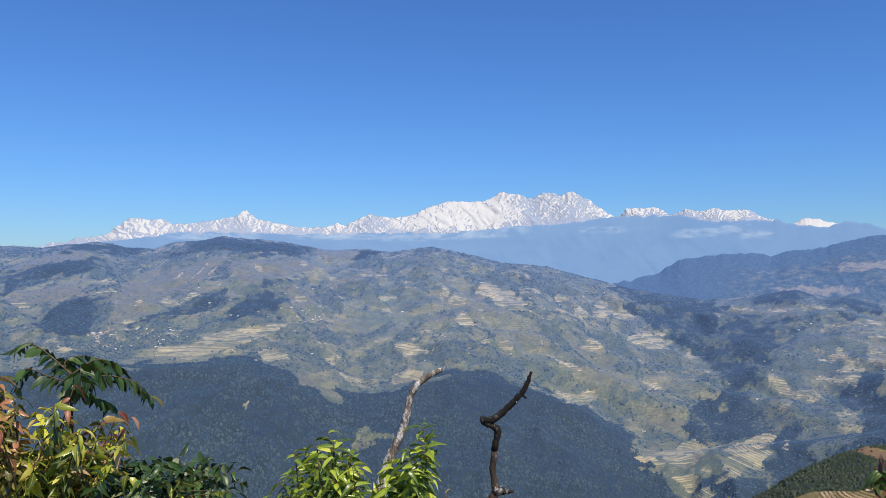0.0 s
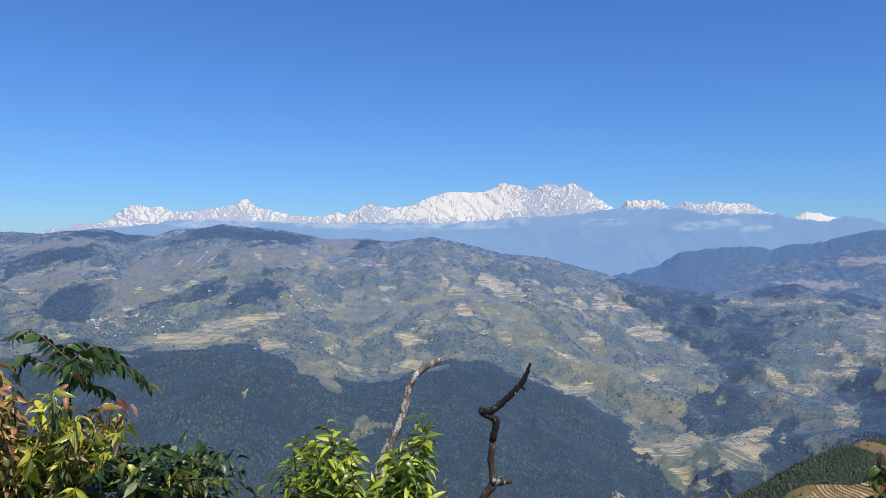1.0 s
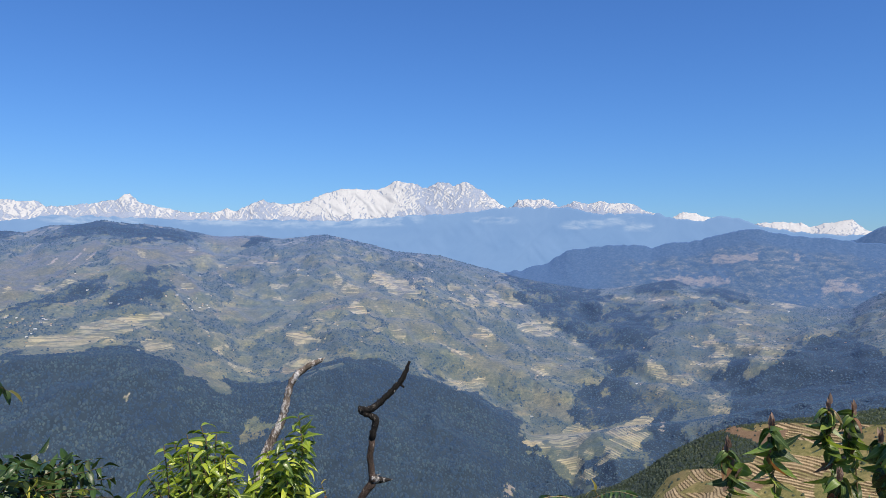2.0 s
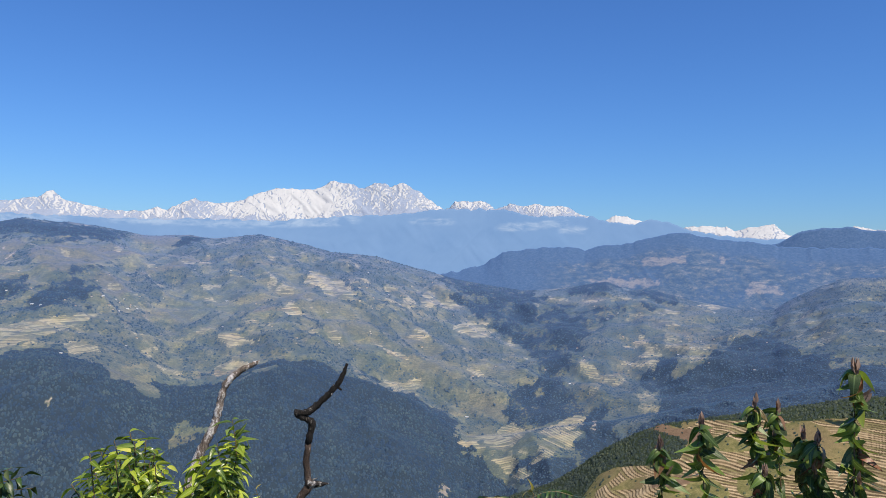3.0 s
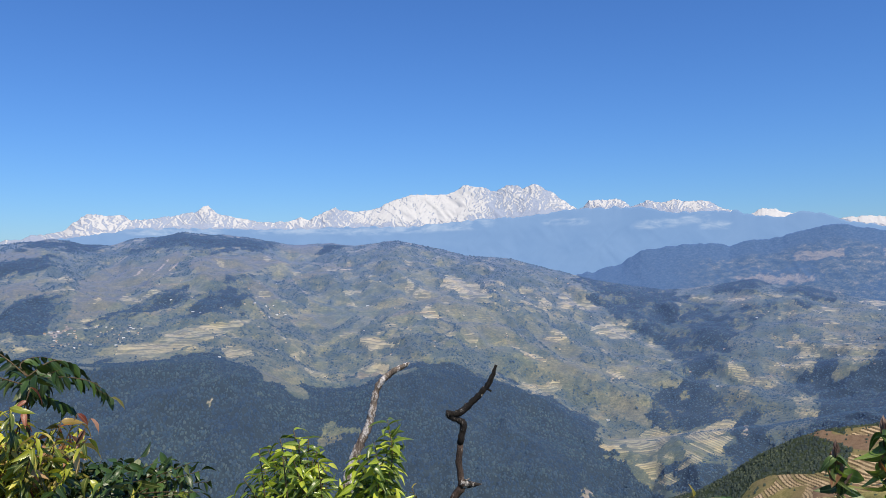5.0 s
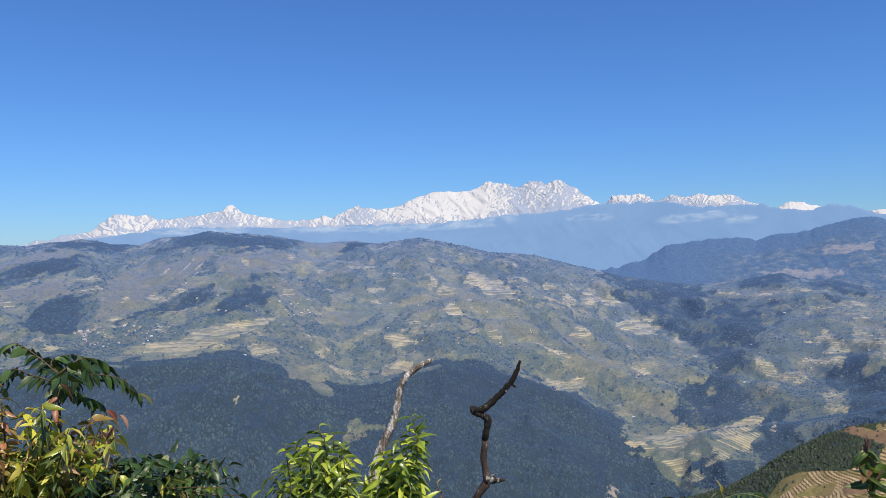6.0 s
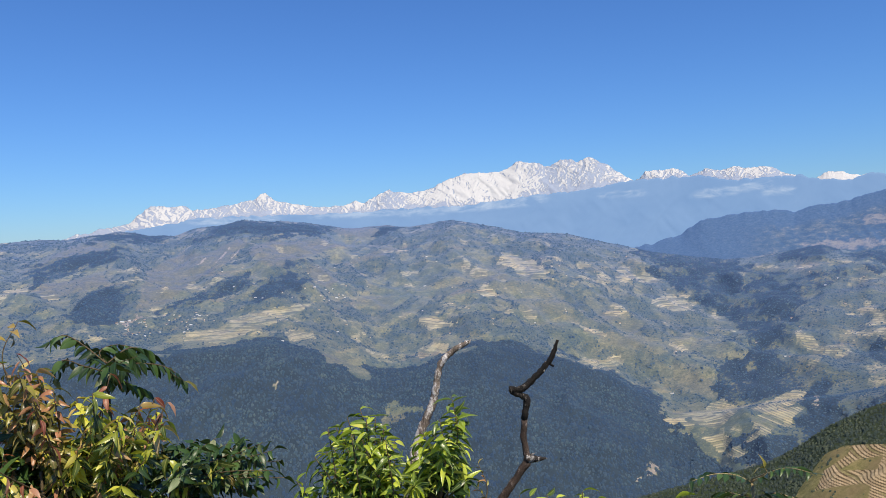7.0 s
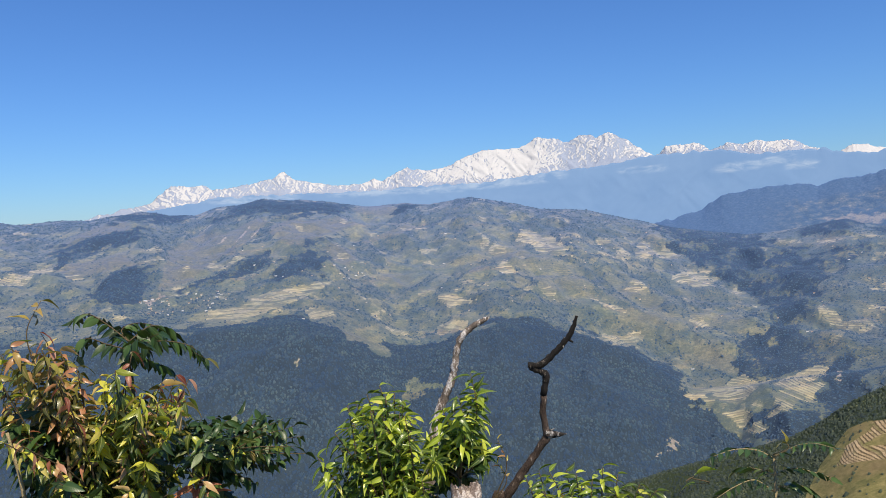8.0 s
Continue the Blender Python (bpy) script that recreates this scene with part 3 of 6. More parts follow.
def plot(az, el, corners):
    """1 inside a field with these corners (az, el), else 0."""
    inside = np.zeros(np.broadcast(az, el).shape, bool)
    for (a0, e0), (a1, e1) in zip(corners, corners[1:] + corners[:1]):
        if e0 != e1:
            inside ^= ((e0 > el) != (e1 > el)) & (az < (a1 - a0) * (el - e0) / (e1 - e0) + a0)
    return inside * 1.0


def parcels(az, el, *groups):
    best = np.zeros(np.broadcast(az, el).shape)
    for group in groups:
        for corners in group:
            best = np.maximum(best, plot(az, el, corners))
    return best


# harvested fields on the far slopes
VALLEY_FLOOR = [(13.7, -14.44), (14.1, -13.87), (15.9, -13.45), (17.2, -13.17), (17.8, -12.56), (18.8, -12.14), (19.5, -12.81), (19, -13.8), (18.2, -14.51), (19.6, -15.37), (20.1, -15.84), (19.2, -16.37), (17.7, -16.06), (16.1, -14.86), (14.5, -14.74)]
VALLEY_STAIRS = [(19.2, -13.52), (21.1, -12.61), (22.7, -11.83), (23.7, -11.86), (23.7, -12.46), (23, -13.46), (23, -14.08), (21.8, -14.09), (21.1, -15), (19.8, -15.12), (20.7, -14.41), (19.5, -14.03)]
# parcels of land by their corners (az, el)
WEST_WOODS = [[(-27.6, -3.09), (-26.4, -3.01), (-25.4, -3.23), (-25.1, -4.78), (-27.8, -5.05), (-28.1, -4.28)],
    [(-25.5, -1.68), (-25.2, -2.46), (-24.3, -2.4), (-23.8, -1.31), (-23.6, -1.63), (-24, -3.07), (-25, -4.2), (-25.3, -3.04), (-26.3, -3.13), (-26.4, -2.63), (-25.6, -2.45)],
    [(-30.4, -0.42), (-29.5, -0.43), (-27.3, -0.13), (-26.1, 0.02), (-25.8, -0.32), (-26.8, -1.09), (-28.5, -1.18), (-30.4, -2.27)],
    [(-19.9, 0.79), (-18, 1.5), (-16.9, 1.92), (-14.1, 1.53), (-10, 1.21), (-10.2, 0.7), (-13.2, 0.61), (-14.5, 0.27), (-16.1, 0.77), (-19.9, 0.43)],
    [(-22.7, -4.2), (-19.9, -3.36), (-18.8, -2.78), (-18, -2.38), (-16.1, -1.79), (-16, -3.23), (-19.9, -3.84), (-22.7, -4.63)],
    [(-16, -2.82), (-14.5, -2.22), (-14.1, -1.6), (-12.8, -0.98), (-11.1, -1.41), (-11.4, -2.24), (-12.8, -3.28), (-11.6, -3.5), (-11.8, -4.12), (-14.8, -3.87)]]
MID_WOODS = [[(-12.2, -3.58), (-11.2, -3.59), (-9.4, -4.45), (-10.3, -5.19), (-12, -5.45), (-12.5, -4.74)],
    [(-5.5, -5.34), (-4.5, -4.62), (-3.6, -3.91), (-3.8, -4.84), (-5.1, -5.76)],
    [(-3.6, -5.35), (-2.7, -4.63), (-1.5, -5.27), (-1.7, -5.99), (-3.4, -5.98)],
    [(-6.9, -7.54), (-5.7, -6.3), (-4, -6.32), (-3.1, -7.38), (-4, -8.54), (-6.1, -8.26)],
    [(4.5, -1.94), (5.2, -1.64), (6.7, -2.49), (7.3, -3.97), (8.1, -5.22), (8.8, -6.68), (8.3, -7.19), (7.5, -5.65), (6.5, -3.97)],
    [(11.3, -5.17), (12.5, -5.15), (14.5, -6.66), (16.3, -8.06), (17.5, -9.24), (15.3, -8.86), (13.5, -8.08), (12.1, -6.61)],
    [(-9.5, -2.47), (-8.7, -1.63), (-7.8, -2.27), (-7, -3.33), (-8.3, -3.96), (-9.3, -3.31)]]
THICKETS = [[(-7.9, -0.14), (-5.3, 0.5), (-2.7, 1.06), (0.7, 1.14), (3.3, 0.63), (2.4, -0.57), (0.3, -0.15), (-1.9, -0.79), (-1, -2.29), (-1.5, -3.49), (-4, -3.35), (-5.3, -2.28), (-7.8, -3.12), (-8.3, -1.42)],
    [(3.7, 0.71), (7.5, -0.14), (9.6, -0.78), (11.7, -1.61), (13.7, -2.64), (15.7, -4.26), (15.3, -5.09), (13.7, -4.3), (11.7, -3.29), (10, -4.02), (8.8, -3.32), (7.3, -1.93), (6, -1.64), (4.5, -0.57)],
    [(-14, -6.35), (-11.2, -5.59), (-7.8, -5.23), (-5.7, -5.67), (-6.1, -7.34), (-9.5, -8.11), (-12, -8.25), (-14.4, -7.56)],
    [(0.7, -8.22), (2, -5.27), (3.7, -5.69), (7.5, -7.32), (9.6, -8.52), (10.8, -9.72), (7.5, -8.98), (4.1, -8)],
    [(-22.5, -5.35), (-18.8, -5), (-14.4, -3.87), (-12.8, -4.32), (-16, -4.74), (-18.4, -5.57), (-21, -6.19), (-22.9, -6.03)]]
LOW_THICKETS = [[(-10.77, -7.76), (-8.26, -8.47), (-6.03, -9), (-7.3, -10.46), (-8.88, -10.18), (-10.45, -9.03)],
    [(10.83, -9.72), (13.28, -9.63), (14.08, -11.4), (13.27, -13.22), (11.23, -11.32)],
    [(14.88, -11.75), (17.25, -12.01), (18.41, -12.89), (16.46, -13.3), (15.28, -12.71)],
    [(16.48, -9.09), (21.09, -8.85), (22.18, -11.46), (20.69, -12.72), (18.42, -10.96)],
    [(23.3, -6.79), (26.49, -5.48), (30.38, -6.38), (32.6, -9.06), (24.68, -12.73), (23.64, -9.84)],
    [(16.51, -3.83), (21.12, -3.73), (23.32, -5.24), (22.56, -8.76), (20.71, -8.87), (18.83, -7)],
    [(24.05, -3.65), (27.19, -3.18), (27.51, -5.06), (24.73, -6.72), (23.68, -5.22)]]
WEST_OPEN = [[(-16.1, -0.14), (-14.1, 0.4), (-10.4, 0.07), (-9.5, -0.36), (-12, -0.98), (-13.6, -1.48), (-15.3, -0.97)],
    [(-23.1, -1.32), (-21.4, -0.54), (-19.6, -0.54), (-16.9, 0.48), (-16.1, 0.27), (-17.2, -0.96), (-19.9, -2.23), (-21.8, -3.71), (-24, -4.12), (-23.4, -2.49)],
    [(-9.5, -1.84), (-7.9, -1.21), (-5.7, -0.44), (-5, -0.79), (-6.2, -1.25), (-7.8, -1.59), (-9.1, -1.97)],
    [(-9.7, 0.91), (-8.3, 1.17), (-6.2, 0.88), (-6.6, 0.45), (-8.7, 0.37), (-9.6, 0.62)],
    [(-11.8, -1.61), (-10.4, -1.83), (-9.5, -2.89), (-10.4, -3.43), (-11.4, -3.08)],
    [(-27.8, 0.63), (-25.8, 0.84), (-25.4, 0.18), (-27.1, 0.06), (-28.5, -0.32), (-29.8, -0.87), (-29.5, -0.31)],
    [(-29.9, -1.98), (-28.5, -1.82), (-25.8, -1.48), (-25.6, -2.26), (-27.5, -2.6), (-29.8, -2.92)]]
SPUR_OPEN = [[(1, -2.59), (1.5, -1.65), (2.8, -2.84), (3.6, -3.4), (3, -3.52), (1, -3.49)],
    [(-1.2, -0.57), (-0.4, -0.58), (0.1, -1.65), (-1, -1.73)],
    [(0.1, -0.49), (1.1, -1.22), (1.8, -1.86), (0.8, -1.73)],
    [(1.9, -3.61), (5, -3.56), (6.9, -4.6), (7.9, -5.85), (8.7, -7.39), (5.8, -5.96), (4.1, -4.84), (3.2, -4.42)],
    [(9.2, -6.46), (11.7, -6.2), (13.1, -7.2), (12.5, -7.87), (10.4, -7.27)],
    [(8.5, -7.64), (11.7, -7.85), (15.3, -8.42), (16.2, -9.11), (13.3, -9.23), (10.8, -8.57)],
    [(15.7, -7.84), (17.3, -8.18), (20.5, -9.27), (20, -9.54), (17.3, -9.06)],
    [(18.3, -7.34), (20, -7.54), (20.4, -8.19), (18.8, -8.07)]]
LOW_OPEN = [[(13.7, -9.61), (16.5, -10.01), (18, -11.3), (18.8, -12.02), (16.9, -11.13), (14.5, -10.46), (13.5, -10.51)],
    [(13.2, -10.76), (15.3, -10.94), (16.9, -11.71), (14.1, -11.48)],
    [(13.9, -12.79), (15.3, -12.63), (17.1, -13.22), (15.3, -13.53), (14.1, -13.41)],
    [(-8.5, -4.59), (-6.2, -3.55), (-5.1, -3.98), (-5.3, -4.83), (-6.8, -5.32)],
    [(-11.2, -7.87), (-9.1, -8.12), (-7.8, -8.65), (-8.2, -9.3), (-10.3, -8.92)],
    [(24, -7.52), (26.8, -6.6), (29.2, -4.98), (28.2, -4.09), (30.4, -3.52), (32.7, -3.37), (32.6, -5.52), (30.1, -7.13), (27.5, -8.42), (24, -9.81)],
    [(3.7, -4.84), (5.2, -5.68), (6.7, -6.29), (7.5, -7.32), (5, -6.73)],
    [(-6.75, -12.46), (-6.1, -12.18), (-4.83, -12.37), (-3.51, -12.51), (-3.65, -12.98), (-5.21, -13.09), (-6.63, -13.08)],
    [(-6.81, -13.12), (-5.03, -13.07), (-4.99, -13.33), (-5.77, -13.59), (-6.5, -13.83), (-6.71, -13.51)]]
TERRACES = [[(2.7, -1.3), (4, -1.47), (4.3, -2.07), (6, -2.7), (6.8, -3.59), (5, -3.47), (4.2, -3.39), (4, -2.71), (2.6, -2.16)],
    [(1.2, -3.66), (2, -4), (2.9, -4.67), (1.5, -4.81), (0.9, -4.21)],
    [(11.3, -3.38), (13.7, -3.51), (14.6, -3.99), (13.3, -4.14), (11.3, -3.88)],
    [(13.8, -5.37), (14.9, -5.06), (16.5, -5.87), (16.8, -6.39), (15.3, -6.35), (14.3, -5.77)],
    [(-3.9, -6.11), (-2.7, -5.86), (-1.5, -6.16), (-0.7, -6.63), (-3, -7), (-3.6, -6.66)],
    [(-13.8, -6.48), (-12.4, -6.35), (-11.5, -7.16), (-13.2, -7.23)],
    [(-20.8, -5.92), (-18, -5.62), (-16.2, -4.86), (-13.6, -4.67), (-12, -4.33), (-11.3, -4.38), (-13.2, -5.34), (-16, -6.29), (-18.4, -6.85), (-20.7, -6.44)]]
SMALL_TERRACES = [[(-4.9, -2.5), (-3.6, -2.33), (-3.3, -2.8), (-4.7, -2.96)],
    [(-4, -8.54), (-2.7, -7.88), (-1.4, -8.01), (-1.7, -8.72), (-3.6, -9.04)],
    [(8.5, -9.37), (11, -9.51), (11.2, -10.19), (9.2, -10.38)],
    [(-17.6, -5.31), (-16.6, -5.06), (-16.8, -5.54)],
    [(11.5, -2.87), (12.3, -2.95), (12.1, -3.33), (11.3, -3.29)],
    [(7.7, -6.82), (9.2, -7.29), (10.8, -8.08), (9.6, -7.91)]]
VALLEY_WOODS = [[(12.6, -1.52), (15.6, -1.89), (19.3, -2.43), (19.8, -3.13), (21.8, -3.73), (23.8, -3.82), (26.1, -3.57), (26.6, -4.03), (24.4, -5.14), (23.6, -6.19), (23.4, -7.41), (22.6, -8.26), (21.9, -9.91), (19.8, -9.63), (20.1, -7.98), (19.2, -6.88), (17.5, -6.03), (16.9, -5.64), (16.1, -4.74), (14.4, -3.61)],
    [(22.4, -2.31), (23.7, -1.82), (25.3, -1.86), (26.1, -2.36), (24.9, -2.68), (22.4, -2.88)],
    [(26.4, -2.43), (28.3, -2.13), (30.1, -2.62), (31.2, -3.05), (28.7, -3.39), (27, -2.89)]]
DEEP_WOODS = [[(18.3, -9.71), (21.8, -9.51), (23.1, -10.62), (23.5, -11.85), (21.1, -12.43), (18.9, -12.97), (17.9, -11.43)],
    [(29.2, -7.05), (30.4, -7.43), (29.9, -8.85), (29.3, -9.36), (27.6, -9.5), (28.1, -7.99)],
    [(27.3, -13.06), (28.6, -10.88), (30.6, -8.64), (32.6, -7.37), (34.3, -6.07), (36.9, -4.09), (36.9, -9.36), (31.3, -12.63)]]
LIGHT_WOODS = [[(23.8, -6.26), (27.6, -5.89), (29.1, -7.45), (28.7, -8.71), (25.4, -9.28), (23.6, -8.6)],
    [(23.1, -9.91), (25.4, -9.47), (27.3, -9.21), (28.1, -11.08), (28.8, -11.25), (26.2, -13.16), (23.9, -12.61)],
    [(24, -5.36), (26.1, -4.13), (27.2, -4.24), (25.7, -5.68), (27.6, -5.74), (27.6, -6.05), (24, -6.25)],
    [(32.3, -3.08), (36.9, -3.17), (36.9, -4.34), (34.7, -5.15), (33.7, -5.14), (32.6, -4.44)],
    [(19.8, -8.41), (21.8, -7.49), (23.4, -8.21), (22.6, -9.86), (20.2, -10.01)]]
VALLEY_OPEN = [[(19.8, -3.09), (22.6, -2.92), (25, -2.8), (25.7, -3.26), (23, -3.65), (20.2, -3.57)],
    [(26.2, -3.08), (28.7, -3.47), (32, -3.48), (31.3, -4.9), (28.8, -5.51), (26.9, -4.42)],
    [(31.4, -5.59), (33.6, -5.22), (32.6, -6.8), (31.2, -6.91)],
    [(30.5, -7.03), (32.7, -6.87), (32.3, -7.21), (30.4, -8.58), (30, -8.38)],
    [(17.4, -6.87), (19.1, -7.01), (20.2, -7.65), (19.4, -8.26), (17.8, -7.76)],
    [(16, -7.75), (18.2, -8.08), (19.7, -9.06), (19.5, -9.72), (17.8, -9.73), (15.7, -8.43)],
    [(13.6, -9.91), (15.3, -10.26), (17.8, -11.35), (18.6, -12.51), (16.6, -11.9), (14.1, -11.74)],
    [(14.5, -12.53), (17.4, -12.58), (17, -13.4), (14.5, -13.93)]]
VALLEY_STUBBLE = [[(20.1, -3.12), (22.5, -3), (22.4, -3.38), (20.4, -3.48)],
    [(23.1, -3.11), (25, -2.88), (25.5, -3.19), (23.4, -3.55)],
    [(29.2, -5.48), (30.4, -5.5), (30.3, -6.82), (29.3, -6.58)],
    [(30.8, -5.32), (31.3, -5.36), (31.2, -6.52), (30.7, -6.25)],
    [(26.2, -7.48), (28.9, -7.26), (28.7, -7.86), (29.3, -8.13), (26.9, -8.22)],
    [(27.7, -9.72), (29.3, -9.59), (28.8, -10.09), (28.5, -10.66), (29.2, -11.05), (28.7, -11.33), (27.8, -10.8)],
    [(31.2, -6.22), (32.7, -6.12), (32.6, -6.5), (31.3, -6.59)],
    [(31.1, -6.92), (32.6, -6.73), (32.5, -6.97), (31.1, -7.11)],
    [(34.1, -5.34), (34.6, -5.23), (34.4, -5.77), (34, -6.1)],
    [(14, -4.97), (16.1, -4.83), (17, -5.64), (16.1, -6.33), (14.5, -5.8)],
    [(23.6, -5.37), (24.8, -5.08), (23.9, -5.76)],
    [(27.2, -4.01), (28.7, -3.94), (28.6, -4.14), (27.3, -4.24)]]
RIDGE_FIELDS = [[(24.3, -1.6), (29.0, -1.6), (29.0, -2.0), (26.5, -2.2), (24.5, -1.9)],
    [(34.9, -1.4), (35.8, -1.4), (36.9, -2.1), (36.9, -2.4), (34.8, -2.3)],
    [(32.6, 0.2), (33.6, 0.0), (33.5, -0.4), (32.7, -0.2)],
    [(27.4, -0.1), (30.8, 0.3), (30.6, -0.3), (27.4, -0.6)]]
FIELDS_EAST = [(39.4, -3.9, 1.0, 0.2, 0.0)]
MEADOWS = [(38.6, -4.2, 1.2, 0.5, 0.2)]
SCARS = [(-23.9, -4.62, 0.42, 0.16, 0.1), (-24.6, -4.85, 0.5, 0.08, 0.1), (-14.6, -10.3, 0.10, 0.22, 1.2), (-17.9, -0.6, 0.40, 0.09, 0.95), (-17.0, -0.55, 0.32, 0.07, 0.95), (-19.3, -0.9, 0.32, 0.08, 0.8), (24.4, -12.4, 0.15, 0.4, 0.0), (13.3, -17.3, 0.42, 0.3, -0.6), (12.2, -18.1, 0.1, 0.12, 0.0), (15.2, -9.2, 0.12, 0.35, 1.2)]
WOODS_EDGE = spline([(-60, -6.8), (-30.4, -7.1), (-27, -6.6), (-22.5, -7.1), (-18.7, -7.1), (-14.4, -7.0), (-11.5, -7.6), (-10.7, -9.2), (-8.7, -9.6), (-5.3, -9.3), (-3.6, -9.4), (-1.5, -8.5), (0.7, -7.9), (3.2, -8.3), (7.5, -9.3), (10.4, -10.4), (13.3, -12.3), (14.9, -13.8), (17.6, -16.3), (20, -19), (60, -30)])
GROVES = [(21.4, -15.6, 2.6, 0.9, 0.0), (24.6, -13.0, 1.2, 1.6, 0.0), (-26.5, -4.0, 1.3, 1.1, 0.0), (-14.5, 1.3, 3.6, 0.45, -0.06),
          (-24, 1.1, 2.5, 0.3, 0.0), (-5.6, 0.8, 0.8, 0.25, 0.0), (-13.8, -3.2, 2.0, 0.4, 0.15), (-27, -0.3, 2.4, 0.35, 0.1)]
EAST_WOODS = spline([(-60, -40), (28, -40), (29.0, -10.4), (29.6, -9.0), (32.1, -7.1), (35.0, -5.4), (36.2, -5.1), (38, -6.0), (41, -6.6), (60, -7)])
# the near slope: fields above, wood towards the gully
NEAR_FIELD_EDGE = spline([(-60, 99), (18, 99), (20.5, 22.5), (22.0, 20.4), (23.0, 18.2), (24.0, 16.7), (24.8, 15.5), (26.0, 14.9), (28.6, 14.6), (30.2, 14.1), (30.6, 11.7), (60, 9.0)])

NEAR_GRASS = [(39.2, -12.6, 3.0, 0.7, 0.1), (22.0, -17.6, 1.6, 3.0, 0.0), (24.6, -19.4, 2.6, 1.2, 0.2), (29.6, -12.1, 1.4, 0.6, 0.0), (33.4, -12.9, 1.6, 0.4, 0.0), (25.0, -15.4, 1.3, 0.4, 0.5), (35.0, -15.6, 1.6, 0.7, 0.0)]

NEAR_COPSES = [[(23.09, -13.76), (25.79, -12.29), (28.78, -12.31), (31.03, -12.96), (30.43, -14.21), (25.82, -14.8), (23.7, -15.31)]]
NEAR_BARE = [[(27.86, -12.36), (28.78, -11.78), (29.76, -11.68), (29.94, -12.11), (31.82, -11.98), (32.86, -11.71), (32.42, -12.42), (32.01, -12.95), (30.95, -12.96), (30.42, -12.73), (29.15, -12.61)],
    [(28.45, -15.66), (31.33, -15.11), (30.99, -15.88), (28.46, -16.39)]]
NEAR_PLOTS = [[(24.11, -16.92), (24.68, -15.52), (25.82, -14.87), (26.28, -15.35), (25.72, -16.01), (24.61, -16.8)],
    [(26.59, -15.99), (28.16, -15.58), (27.72, -16.52), (25.46, -16.78)],
    [(30.78, -13.06), (32.7, -12.46), (34.73, -12.71), (36.69, -12.66), (34.74, -13.28), (31.31, -13.36)],
    [(35.41, -14.18), (37.96, -13.65), (39.19, -13.99), (36.71, -14.74)]]


def cover(x, y, z, r, az):
    """Shares of wood, straw, bare earth, near fields, trees and dry grass at a place of the ground."""
    el = np.degrees(np.arctan2(z, r))
    jag = 0.35 * waves(x, y, 45, 71, 3)
    wood = np.maximum(smooth(WOODS_EDGE(az) - el + jag, -0.1, 0.15), smooth(960 - r, 0, 40))
    wood = np.maximum(wood, smooth(EAST_WOODS(az) - el + jag, -0.1, 0.15))
    wood = np.maximum(wood, blob(az + jag, el + 0.6 * jag, GROVES))
    lines = np.maximum(smooth(0.26 - np.abs(waves(x + 0.4 * y, y * 0.5, 95, 81, 3, 0.55)), 0, 0.14), smooth(0.22 - np.abs(waves(x - 0.5 * y, y * 0.6, 150, 85, 3, 0.55)), 0, 0.12))
    across, down = el + 0.62 * az, el - 0.62 * az
    rows_e = smooth(0.24 - np.abs(waves(across, down * 0.16, 1.15, 101, 3, 0.6)), 0, 0.12) * smooth(az, -3, 3)
    rows_w = smooth(0.20 - np.abs(waves(el - 0.3 * az, (el + 0.3 * az) * 0.2, 1.0, 105, 3, 0.6)), 0, 0.12) * (1 - smooth(az, -6, 0))
    small = 0.6 * smooth(0.16 - np.abs(waves(x, y * 0.5, 42, 107, 2, 0.5)), 0, 0.08)
    lines = np.maximum(np.maximum(lines, small), np.maximum(rows_e, rows_w) * smooth(waves(x, y, 90, 109, 2), -0.9, 0.0))
    clumps = smooth(waves(x, y * 0.55, 55, 83, 4, 0.6) + 0.35 * smooth(-az, 12, 20), 0.35, 1.1)
    copses = smooth(waves(x, y * 0.6, 22, 113, 3, 0.6) + 0.2 * smooth(az, 5, 10), 0.55, 1.1)
    trees = np.clip(0.9 * lines * smooth(waves(x, y, 130, 87, 2), -0.9, 0.2) + 0.9 * clumps + 0.7 * copses, 0, 1)
    wa, we = az + 0.5 * jag, el + 0.3 * jag
    clear = parcels(wa, we, WEST_OPEN, SPUR_OPEN, LOW_OPEN, VALLEY_OPEN)
    trees = np.maximum(trees, 0.75 * parcels(wa, we, THICKETS, LOW_THICKETS) * smooth(waves(x, y * 0.6, 30, 119, 3, 0.6), -0.5, 0.4))
    gaps = smooth(waves(x, y * 0.6, 26, 121, 3, 0.6), -0.6, 0.5)
    wood = np.maximum(wood * (1 - 0.8 * clear), parcels(wa + 0.3 * jag, we + 0.2 * jag, VALLEY_WOODS) * (0.45 + 0.45 * gaps))
    wood = np.maximum(wood, parcels(wa + 0.3 * jag, we + 0.2 * jag, DEEP_WOODS) * (0.55 + 0.4 * gaps))
    wood = np.maximum(wood, parcels(wa + 0.3 * jag, we + 0.2 * jag, WEST_WOODS) * (0.35 + 0.5 * gaps))
    trees = np.maximum(trees, parcels(wa + 0.4 * jag, we + 0.2 * jag, MID_WOODS) * (0.3 + 0.7 * gaps))
    dry = np.maximum(parcels(wa, we, WEST_OPEN), 0.5 * clear * smooth(r, 1180, 1300) * smooth(waves(x, y, 120, 117, 2), -0.3, 0.5))
    dry = np.maximum(dry, parcels(wa, we, LOW_OPEN[-1:]))          # the bare foot of the forest clearing
    trees = np.maximum(trees * (1 - 0.8 * clear), 0.9 * rows_e * smooth(az, 6, 10) * (1 - smooth(az, 24, 28)))
    straw = blob(az + 0.9 * jag, el + 0.4 * jag, FIELDS_EAST)
